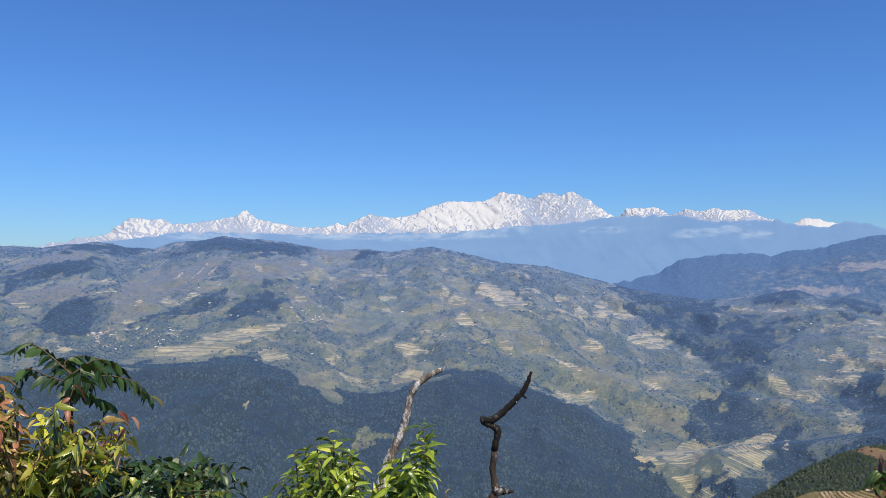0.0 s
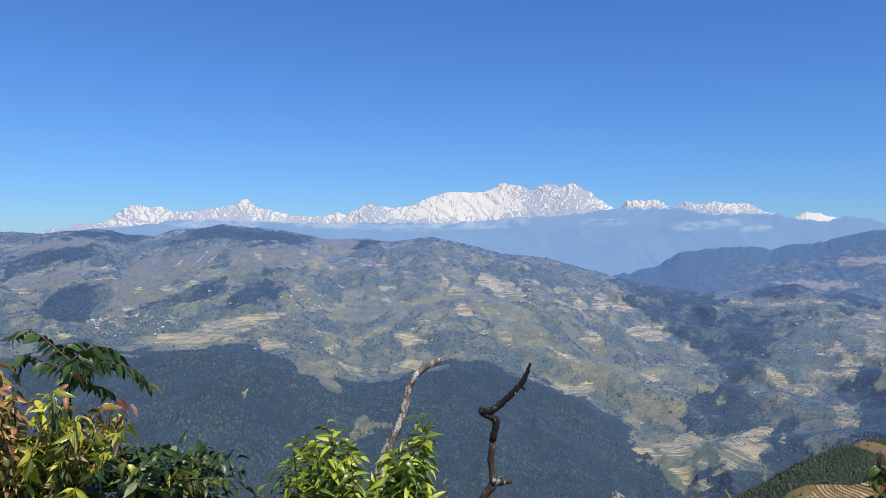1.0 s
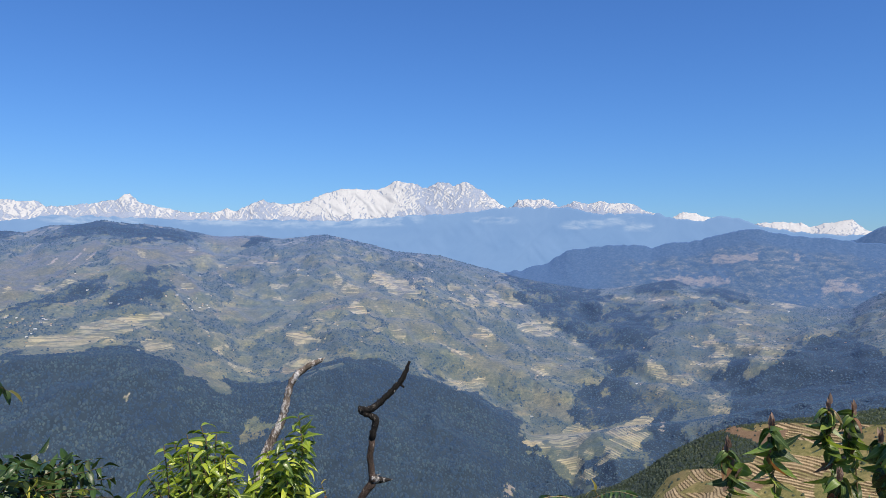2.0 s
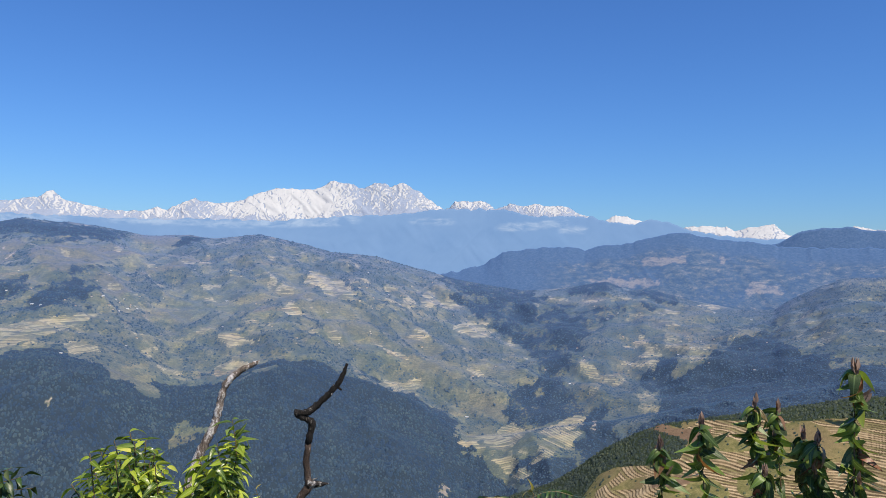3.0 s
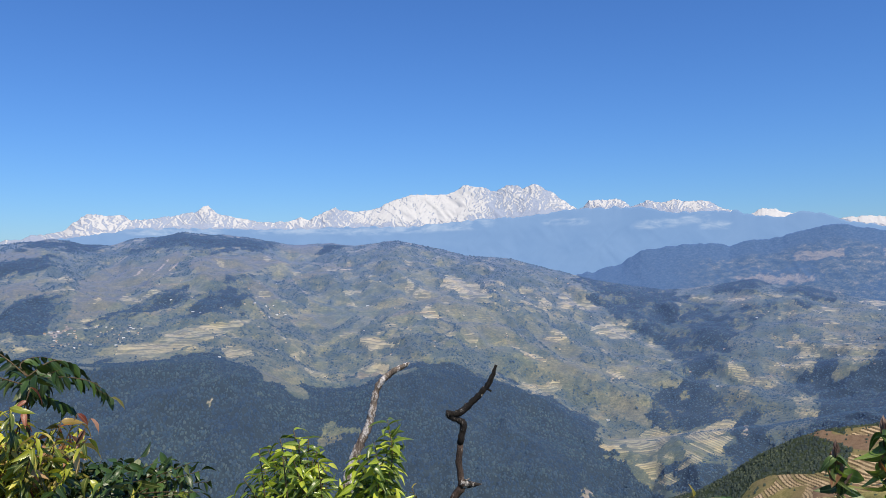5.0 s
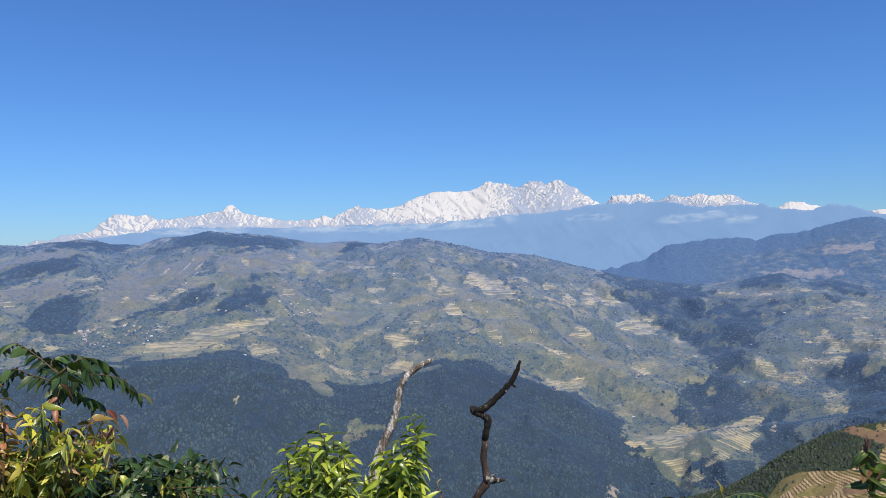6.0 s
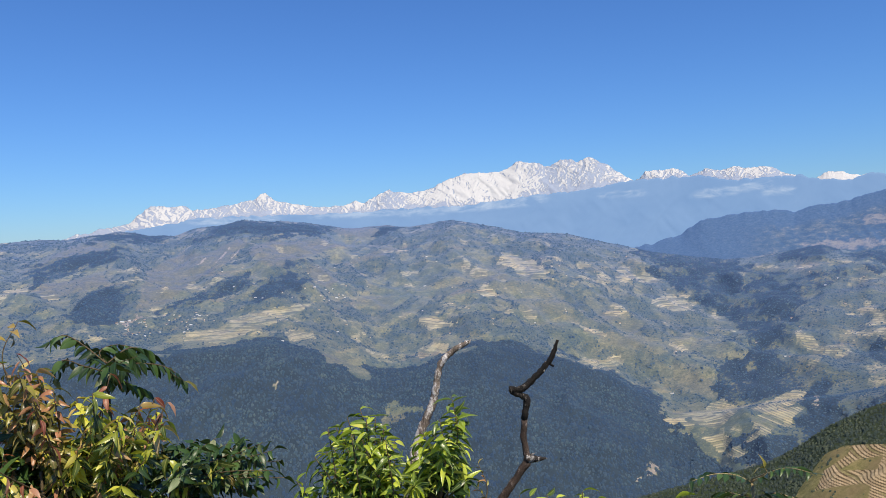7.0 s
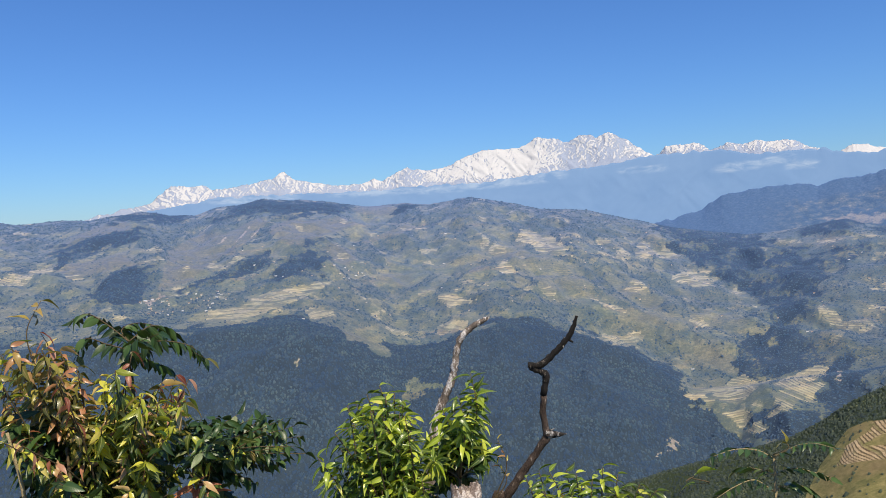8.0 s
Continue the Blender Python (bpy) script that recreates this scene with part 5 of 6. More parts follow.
def leaf_pose(at_point, axis, roll, size):
    x = axis.normalized()
    up = Vector((0, 0, 1)) if abs(x.z) < 0.95 else Vector((0, -1, 0.2))
    zz = (up - x * up.dot(x)).normalized()
    m = Matrix((x, zz.cross(x), zz)).transposed().to_4x4()
    return Matrix.Translation(at_point) @ m @ Matrix.Rotation(roll, 4, "X") @ Matrix.Diagonal((size, size, size, 1))


DOWN = Vector((0, 0, -1))


def whorl(line, rng, kind, count, size, out_way, along, fall, spread=0.5, flat=False):
    """Leaves round the last stretch of a stem: lists of (kind, pose)."""
    made, n = [], len(line)
    for k in range(count):
        f = 1 - spread * (k / max(1, count - 1)) ** 0.9
        q = f * (n - 1)
        i = min(n - 2, int(q))
        p, t = line[i].lerp(line[i + 1], q - i), (line[i + 1] - line[i]).normalized()
        if flat:
            side = t.cross(Vector((0, 0, 1))).normalized() + (Vector((0, 0, 0.9)) if fall < 0.2 else Vector())
            side = side.normalized() * (1 if k % 2 else -1)
            d = side * out_way + t * along + DOWN * fall * rng.uniform(0.4, 1.3)
        else:
            a = k * 2.4 + rng.uniform(-0.5, 0.5)
            u = t.orthogonal().normalized()
            d = (u * math.cos(a) + t.cross(u) * math.sin(a)) * out_way + t * along * rng.uniform(0.5, 1.3) + DOWN * fall * rng.uniform(0.6, 1.4)
        made.append((kind, leaf_pose(p, d, rng.gauss(0, 0.75), size * rng.uniform(0.7, 1.15))))
    return made


def plant(name, label, category, base, sprigs, seed, stem_material=TWIG, fork=None, group="", limit=300, girth=1.0):
    """A shrub: an Empty at its base, stems, single leaves as parts, and the rest of the foliage as one mesh.
    sprigs: (tip, kind, count, size, out, along, fall, spread, flat, root)"""
    rng = random.Random(seed)
    top = tagged(new(name), label, category, group)
    top.location = base
    fork = fork or base + Vector((0, 0, 0.35))
    leaves = []
    for tip, kind, count, size, out_way, along, fall, spread, flat, root in sprigs:
        start = fork if root is None else root
        way = tip - (start[0] if isinstance(start, list) else start)
        mid = tip - way * 0.5 + Vector((rng.uniform(-0.05, 0.05), rng.uniform(-0.05, 0.05), 0.10 * way.length))
        line = bend(start + [tip], 6) if isinstance(start, list) else bend([start, mid, tip], 7)
        bm = bmesh.new()
        w = 0.0022 + 0.0035 * min(1.0, way.length)
        tube(bm, [p - base for p in line], [w * (1 - 0.65 * i / (len(line) - 1)) for i in range(len(line))], 5, 0.1, rng)
        part("stem", bm, stem_material, top)
        leaves += whorl(line, rng, kind, count, size, out_way, along, fall, spread, flat)
    bm = bmesh.new()
    tube(bm, [Vector((0, 0, -0.05)), (fork - base) * 0.5 + Vector((0.01, 0.01, 0)), fork - base], [0.014 * girth, 0.011 * girth, 0.008 * girth], 7, 0.12, rng)
    part("main_stem", bm, stem_material, top)
    rng.shuffle(leaves)
    shift = Matrix.Translation(-base)
    for kind, m in leaves[:limit]:
        me = rng.choice(LEAVES[kind])
        leaf = new(me.name.split(".")[0], me)
        leaf.parent = top
        leaf.matrix_basis = shift @ m
    for kind in sorted({k for k, _ in leaves[limit:]}):
        verts, faces, uvs, n0 = [], [], [], 0
        for k, m in leaves[limit:]:
            if k != kind:
                continue
            me = rng.choice(LEAVES[kind])
            verts += [(shift @ m @ v.co)[:] for v in me.vertices]
            for p in me.polygons:
                faces.append([n0 + i for i in p.vertices])
                uvs += [me.uv_layers[0].data[l].uv[:] for l in p.loop_indices]
            n0 += len(me.vertices)
        me = bpy.data.meshes.new("foliage")
        me.from_pydata(verts, [], faces)
        layer = me.uv_layers.new(name="UVMap")
        layer.data.foreach_set("uv", [c for q in uvs for c in q])
        me.polygons.foreach_set("use_smooth", [True] * len(me.polygons))
        me.materials.append(LEAVES[kind][0].materials[0])
        ob = tagged(new("foliage", me), kind="stuff")
        ob.parent = top
    return top


def soil(az, r):
    p = at(az, 0, r)
    return Vector((p.x, p.y, float(height(np.array([az]), np.array([r]))[0])))


def tips(pairs, r, kind, count, size, out_way, along, fall, spread, flat, seed, root=None, depth=0.25):
    rng = random.Random(seed)
    return [(at(a, e, r + rng.uniform(-depth, depth)), kind, count, size, out_way, along, fall, spread, flat, root) for a, e in pairs]


# the large yellowing bush
def yellowing_bush():
    base = soil(-27.5, 3.25)
    fork = base + Vector((-0.05, 0, 0.75))
    crown = [(-33.4, -6.9), (-32.3, -7.2), (-30.5, -7.5), (-29.6, -8.8), (-31.0, -8.2), (-33.0, -8.2), (-34.6, -8.0), (-34.0, -7.4), (-31.6, -7.4), (-30.9, -9.6), (-33.1, -9.6), (-32.2, -10.4), (-33.9, -10.6)]
    heart = [(-24.2, -10.6), (-23.0, -10.9), (-22.6, -11.9), (-25.6, -11.2), (-27.4, -11.3), (-29.2, -11.7), (-30.4, -12.6), (-28.3, -12.9), (-25.4, -12.8), (-26.6, -10.2), (-28.2, -9.6), (-27.2, -9.4), (-24.6, -12.0), (-26.8, -12.2)]
    skirt = [(-24.0, -14.2), (-27.0, -14.2), (-29.8, -14.4), (-32.6, -14.6), (-23.4, -16.4), (-25.7, -15.7), (-34.2, -13.0), (-28.8, -15.8), (-31.2, -16.2), (-26.8, -17.4), (-24.4, -18.2), (-33.2, -17.6), (-29.6, -18.4)]
    s = tips(crown, 3.15, "rust", 46, 0.068, 0.85, 0.45, 0.5, 0.5, False, 1)
    s += tips(crown[::2], 3.1, "yellow", 16, 0.076, 0.8, 0.5, 0.5, 0.5, False, 17)
    s += tips(heart, 3.02, "yellow", 52, 0.072, 0.8, 0.5, 0.7, 0.55, False, 2)
    s += tips(heart[::2], 2.98, "rust", 16, 0.07, 0.85, 0.5, 0.6, 0.5, False, 19)
    s += tips(skirt, 3.08, "yellow", 40, 0.07, 0.8, 0.45, 0.65, 0.55, False, 3)
    s += tips(skirt[::2], 3.0, "dark", 24, 0.08, 0.9, 0.4, 0.4, 0.6, False, 13)
    # dark leaves deeper in carry the bush's inner shade as colour
    s += tips([(-31.8, -12.5), (-29.5, -14.2), (-26.5, -13.6), (-24.2, -13.0), (-33.0, -14.0), (-27.5, -12.4), (-30.0, -17.0), (-25.0, -18.5), (-32.0, -17.5), (-33.6, -11.6), (-31.4, -10.8)], 3.25, "dark", 40, 0.088, 0.85, 0.4, 0.4, 0.6, False, 4)
    s += tips([(-32.5, -10.6), (-30.6, -11.6), (-28.0, -12.6), (-25.8, -12.9), (-24.0, -12.8), (-33.6, -12.6), (-31.0, -14.6), (-28.6, -15.4), (-26.0, -15.4), (-24.2, -16.2), (-33.4, -16.4), (-30.8, -17.8), (-27.6, -18.2), (-25.4, -19.2)], 3.45, "dark", 56, 0.088, 0.85, 0.3, 0.4, 0.75, False, 7, None, 0.12)
    s += tips([(-23.2, -10.2), (-22.4, -10.6), (-23.6, -11.6), (-24.6, -10.8), (-25.6, -12.4), (-24.8, -13.4), (-30.9, -9.2), (-26.0, -8.2), (-33.8, -12.0), (-32.8, -12.6), (-34.2, -12.8), (-33.2, -13.4), (-22.3, -17.8)], 3.0, "red", 6, 0.074, 0.6, 0.5, 0.9, 0.3, False, 5)
    s += tips([(-31.4, -4.1)], 3.2, "rust", 5, 0.085, 0.9, 0.35, 0.1, 0.3, False, 6, at(-31.7, -9.6, 3.2), 0.0)
    s += tips([(-31.6, -6.2)], 3.15, "red", 3, 0.10, 0.5, 0.3, 0.7, 0.4, False, 16, at(-31.7, -9.6, 3.2), 0.0)
    s += tips([(-33.4, -17.4), (-31.2, -19.4), (-32.6, -13.8)], 3.05, "yellow", 6, 0.10, 0.8, 0.5, 0.5, 0.3, False, 12, base + Vector((-0.3, 0, 0.1)))
    top = plant("yellowing_bush", "leafy bush with yellow, rusty and green drooping leaves", "bush", base, s, 11, fork=fork)
    for a0, e0, a1, e1 in ((-34.0, -12.4, -33.2, -19.5), (-30.6, -14.0, -30.9, -20.5), (-27.0, -14.5, -27.6, -20.5)):
        bm = bmesh.new()
        line = bend([at(a1, e1, 3.0), at((a0 + a1) / 2 + 0.2, (e0 + e1) / 2, 3.02), at(a0, e0, 3.05)], 6)
        tube(bm, [soil(a1, 3.05) - base] + [p - base for p in line], [0.011] + [0.009 - 0.0003 * i for i in range(len(line))], 7, 0.1, random.Random(18))
        part("stem", bm, PALE_TWIG if a0 < -32 else TWIG, top)
    return top


def frond(points, r, count, size, fall=0.8, kind="dark", back=0.06):
    """A feathered leaf: paired leaflets hanging along an arching stalk."""
    line = [at(a, e, r + back * i) for i, (a, e) in enumerate(points)]
    return (line[-1], kind, count, size, 0.75, 0.5, fall, 0.92, True, line[:-1])


def dark_sapling():
    base = soil(-26.0, 3.6)
    fork = at(-26.2, -9.6, 3.3)
    s = [frond([(-26.18, -7.52), (-27.46, -6.19), (-28.65, -5.32), (-29.61, -5.6)], 3.3, 23, 0.072, 0.6), frond([(-26.18, -7.52), (-24.74, -6.61), (-23.44, -6.95), (-22.66, -7.8)], 3.28, 25, 0.076, 0.85), frond([(-26.13, -7.8), (-24.07, -7.72), (-22.19, -8.25), (-21.1, -9.43)], 3.24, 25, 0.074, 1.0, back=0.02), frond([(-26.15, -8.11), (-24.81, -9.07), (-23.57, -9.81)], 3.26, 17, 0.074, 0.9)]
    s += [frond([(-26.04, -7.65), (-26.59, -6.68), (-25.46, -6.29), (-23.44, -6.91)], 3.34, 23, 0.074, 0.75), frond([(-26.22, -8.1), (-27.56, -7.54), (-28.95, -6.99), (-29.58, -8.44)], 3.2, 19, 0.07, 0.8)]
    s += tips([(-25.2, -6.6), (-24.2, -7.2), (-25.6, -7.4)], 3.3, "dark", 13, 0.085, 0.75, 0.4, 0.75, 0.7, False, 22)
    s += tips([(-21.1, -9.3)], 3.26, "rust", 1, 0.085, 0.3, 0.9, 0.4, 0.1, False, 23, at(-22.0, -8.3, 3.3), 0.0)
    return plant("dark_sapling", "sapling with dark glossy feathered leaves on arching twigs", "shrub", base, s, 12, fork=fork)


def dark_branch_shrub():
    base = soil(-19.5, 3.3)
    fork = at(-22.5, -17.5, 3.2)
    s = tips([(-20.0, -13.9), (-18.4, -14.0), (-15.9, -14.2), (-17.6, -15.2), (-15.3, -16.2), (-14.5, -16.8), (-18.9, -16.1), (-17.0, -17.4), (-20.9, -15.1), (-20.3, -17.3), (-18.3, -18.4), (-21.8, -15.8), (-16.4, -15.2)], 3.1, "dark", 21, 0.068, 0.75, 0.5, 0.55, 0.75, True, 31)
    s += tips([(-19.4, -14.6), (-17.2, -14.8), (-18.2, -15.8), (-20.2, -16.2), (-16.4, -16.4), (-19.6, -17.8), (-21.6, -17.0), (-21.9, -18.8), (-20.2, -19.2)], 3.15, "dark", 22, 0.066, 0.85, 0.4, 0.5, 0.7, False, 33)
    s += tips([(-24.2, -14.0), (-23.0, -13.6), (-21.8, -13.5), (-20.6, -13.5), (-19.2, -13.5), (-22.4, -14.6), (-23.6, -15.4), (-17.2, -13.9)], 3.2, "dark", 22, 0.066, 0.85, 0.4, 0.5, 0.5, False, 35)
    s += tips([(-19.2, -15.0), (-16.8, -16.2), (-21.0, -16.5), (-18.0, -16.8), (-22.6, -14.4), (-20.4, -15.6), (-21.8, -18.0)], 3.08, "yellow", 5, 0.085, 0.7, 0.5, 0.6, 0.4, False, 32)
    s += tips([(-15.2, -14.8), (-14.7, -15.6), (-16.2, -14.3), (-15.8, -16.0), (-17.2, -14.3), (-16.2, -17.2)], 3.1, "dark", 18, 0.064, 0.85, 0.45, 0.5, 0.5, False, 36)
    s += tips([(-21.2, -18.6)], 3.0, "red", 8, 0.085, 0.8, 0.4, 0.3, 0.5, False, 34)
    return plant("dark_leaved_shrub", "low shrub with small dark green leaves on thin twigs", "shrub", base, s, 13, fork=fork)


def bright_shrub():
    base = soil(-7.5, 2.8)
    fork = base + Vector((0.02, 0.0, 0.5))
    s = tips([(-13.6, -17.2), (-12.2, -15.6), (-8.2, -13.2), (-10.0, -14.0), (-7.2, -13.8), (-11.3, -15.2), (-9.2, -15.6), (-6.4, -15.3), (-12.4, -17.5), (-10.2, -17.3), (-7.6, -17.2), (-5.5, -17.3), (-13.1, -18.8), (-10.4, -19.3), (-7.3, -19.2), (-8.6, -14.6), (-11.8, -19.9), (-5.8, -19.5)],
             2.78, "green", 36, 0.07, 1.0, 0.3, 0.25, 0.6, False, 41, None, 0.18)
    s += tips([(-9.4, -14.2), (-10.8, -15.0), (-6.8, -14.8), (-12.2, -16.4), (-8.4, -16.4), (-11.6, -17.8), (-6.2, -16.4), (-9.0, -18.4), (-13.4, -20.2), (-5.0, -18.4)], 2.75, "green", 28, 0.064, 1.0, 0.3, 0.25, 0.65, False, 43, None, 0.2)
    # near-black leaves behind, painted in place of the shade inside the shrub
    s += tips([(-8.8, -15.6), (-10.6, -17.0), (-7.0, -16.2), (-9.4, -18.6), (-6.6, -18.8), (-11.6, -18.6), (-8.0, -20.0), (-12.6, -20.2), (-5.2, -20.0)], 2.95, "dark", 60, 0.07, 0.85, 0.3, 0.4, 0.7, False, 42, None, 0.1)
    s += tips([(-8.6, -12.5), (-9.6, -13), (-10.5, -13.6), (-7.5, -13.1), (-6.9, -13.8), (-11.1, -13.7), (-9.2, -13.8), (-8.2, -13.6), (-7.2, -14.6), (-6.1, -15), (-10.1, -14.4)], 2.82, "green", 26, 0.068, 1.0, 0.3, 0.25, 0.45, False, 44, None, 0.12)
    return plant("bright_green_shrub", "dense shrub with bright yellow-green pointed leaves", "shrub", base, s, 14, fork=fork)


def upright_shrub():
    base = soil(-2.8, 2.75)
    fork = at(-2.9, -19.5, 2.75)
    s = tips([(-1.6, -12.0)], 2.75, "green", 34, 0.08, 1.0, 0.3, 0.05, 0.85, False, 51, at(-2.9, -19.0, 2.75), 0.0)
    s += tips([(-1.4, -14.2), (-3.1, -14.7), (-0.9, -15.6), (-4.1, -16.4), (-2.0, -17.1), (-0.9, -18.0), (-3.4, -19.2), (-4.8, -18.2), (-2.4, -15.6), (-1.0, -13.2), (-2.6, -13.6)], 2.75, "green", 24, 0.074, 1.0, 0.3, 0.15, 0.7, False, 52, None, 0.12)
    s += tips([(-4.4, -15.2), (-4.0, -16.8), (-3.9, -14.5), (-4.6, -17.6), (-5.2, -16.6), (-4.8, -18.6)], 2.85, "green", 20, 0.064, 1.0, 0.3, 0.2, 0.6, False, 55, None, 0.06)
    s += tips([(0.2, -16.9), (0.1, -18.6)], 2.7, "rust", 6, 0.034, 0.6, 0.7, 0.1, 0.4, False, 53, at(-0.6, -21.5, 2.7), 0.0)
    # dark backing leaves: inner shade put into the leaf colour
    s += tips([(-2.6, -16.4), (-1.6, -17.6), (-3.6, -18.2), (-2.4, -19.8), (-4.6, -19.8)], 2.86, "dark", 40, 0.07, 0.85, 0.3, 0.4, 0.65, False, 54, None, 0.06)
    return plant("upright_green_shrub", "upright shrub with long fresh green leaves", "shrub", base, s, 15, fork=fork)


def low_shrub():
    base = soil(6.0, 2.6)
    fork = base + Vector((0, 0, 0.35))
    s = tips([(2.2, -19.7), (4.0, -19.3), (5.3, -19.2), (7.2, -19.8), (9.1, -19.5), (10.7, -20.1), (11.9, -20.5), (2.6, -21.2), (5.6, -20.9), (8.6, -21.0), (3.4, -20.6), (6.4, -20.4), (10.0, -21.2), (3.2, -19.2), (6.0, -19.4), (8.0, -19.0), (12.6, -21.2)], 2.55, "green", 34, 0.058, 0.95, 0.35, 0.2, 0.6, False, 61, None, 0.12)
    for ends in ([(14.33, -19.57), (14.65, -19.4)], [(14.33, -19.57), (14.71, -19.92)]):
        s.append((at(*ends[1], 2.5), "green", 1, 0.105, 0.05, 1.0, 0.0, 0.3, False, at(*ends[0], 2.5)))
    # dark leaves low down, their colour standing in for shade
    s += tips([(3.6, -21.0), (7.0, -21.2), (10.4, -21.6)], 2.66, "dark", 34, 0.07, 0.85, 0.3, 0.3, 0.7, False, 63, None, 0.05)
    return plant("low_green_shrub", "low shrub with fresh green leaves at the edge of the drop", "shrub", base, s, 16, fork=fork)


def feathered_plant():
    base = soil(20.1, 2.6)
    fork = at(20.05, -17.7, 2.6)
    s = [frond([(19.95, -17.92), (18.89, -17.5), (17.45, -17.54), (15.97, -18.06)], 2.6, 19, 0.048, 0.2, back=-0.03), frond([(19.95, -17.92), (21.47, -17.08), (22.62, -16.82), (23.93, -17.04)], 2.6, 19, 0.048, 0.2, back=-0.03), frond([(19.9, -19.09), (21.23, -18.52), (22.55, -18.67), (23.87, -18.97)], 2.6, 19, 0.048, 0.2, back=0.03)]
    s += [frond([(19.9, -19.02), (19.1, -18.78), (18.16, -18.7), (17.39, -19.04)], 2.6, 17, 0.048, 0.2, back=0.04), frond([(19.86, -20.04), (18.69, -19.47), (17.35, -20), (16.08, -20.81)], 2.6, 21, 0.048, 0.2, back=-0.04), frond([(19.86, -20.11), (21.09, -19.58), (22.15, -19.77), (22.84, -20.35)], 2.6, 21, 0.048, 0.2, back=0.02)]
    s += tips([(20.9, -16.9)], 2.58, "rust", 2, 0.05, 0.4, 0.9, -0.1, 0.1, False, 73)
    return plant("feathered_plant", "young plant with a pale stem and dark paired leaflets", "shrub", base, s, 17, PALE_TWIG, fork, girth=0.55)


TUFTS = [(30.04, -12.67, 2.52), (32.87, -11.01, 2.58), (36.27, -9.35, 2.73), (37.67, -9.6, 2.78), (39.31, -11.08, 2.63), (40.27, -11.33, 2.6), (42.46, -6.39, 2.54), (42.66, -11.6, 2.54), (36.98, -13.73, 2.6), (45.4, -8.6, 2.55), (47.4, -11.5, 2.6)]


def drooping_plants():
    """Tall stems, each with hanging tufts of long leaves."""
    for k, (a, e, r) in enumerate(TUFTS):
        rng = random.Random(200 + k)
        base = soil(a + rng.uniform(-0.5, 0.5), r)
        h = at(a, e, r) - Vector((0, 0, 0.03))
        fork = base + (h - base) * 0.5
        low = h - Vector((rng.uniform(-0.02, 0.02), rng.uniform(-0.02, 0.02), 0.10))
        foot = h - Vector((rng.uniform(-0.03, 0.03), rng.uniform(-0.03, 0.03), 0.36))
        straight = lambda a, b: [a, a.lerp(b, 0.5)]
        top, knot = h + Vector((0, 0, 0.014)), low + Vector((0.012 * (-1) ** k, -0.014, 0.03))
        s = [(h, "droop", 8, 0.085, 0.8, 0.6, 0.1, 0.3, False, straight(h - Vector((0, 0, 0.04)), h)), (h - Vector((0, 0, 0.015)), "droop", 12, 0.118, 0.6, 0.2, 0.7, 0.9, False, straight(low, h)),
             (h - Vector((0, 0, 0.09)), "droop", 14, 0.115, 0.65, 0.2, 0.65, 0.95, False, straight(foot, h)), (top, "bud", 6, 0.036, 0.14, 1.0, -0.1, 0.7, False, straight(h - Vector((0, 0, 0.015)), top)),
             (knot, "bud", 4, 0.032, 0.14, 1.0, -0.2, 0.6, False, straight(low, knot))]
        plant("drooping_plant", "tall plant with long ribbed drooping leaves, some red", "plant", base, s, 300 + k, TWIG, fork, "drooping plants at the edge")


yellowing_bush(), dark_sapling(), dark_branch_shrub(), bright_shrub(), upright_shrub(), low_shrub(), feathered_plant(), drooping_plants()


# ---- dead branches and the stump ----
def dead_branch(name, label, pairs, r, widths, seed, lean=0.0):
    rng = random.Random(seed)
    pts = [at(a, e, r + lean * i) for i, (a, e) in enumerate(pairs)]
    foot = soil(pairs[-1][0], r + lean * len(pairs))
    foot.z -= 0.05
    pts.append(foot)
    widths = widths + [widths[-1] * 1.25]
    line = bend(pts, 5)
    n = len(line)
    wide = [np.interp(i / (n - 1) * (len(widths) - 1), range(len(widths)), widths) for i in range(n)]
    line = [p + Vector((rng.uniform(-1, 1), rng.uniform(-1, 1), rng.uniform(-1, 1))) * 0.0022 for p in line]
    top = tagged(new(name), label, "branch")
    top.location = foot
    return top, [p - foot for p in line], wide, rng


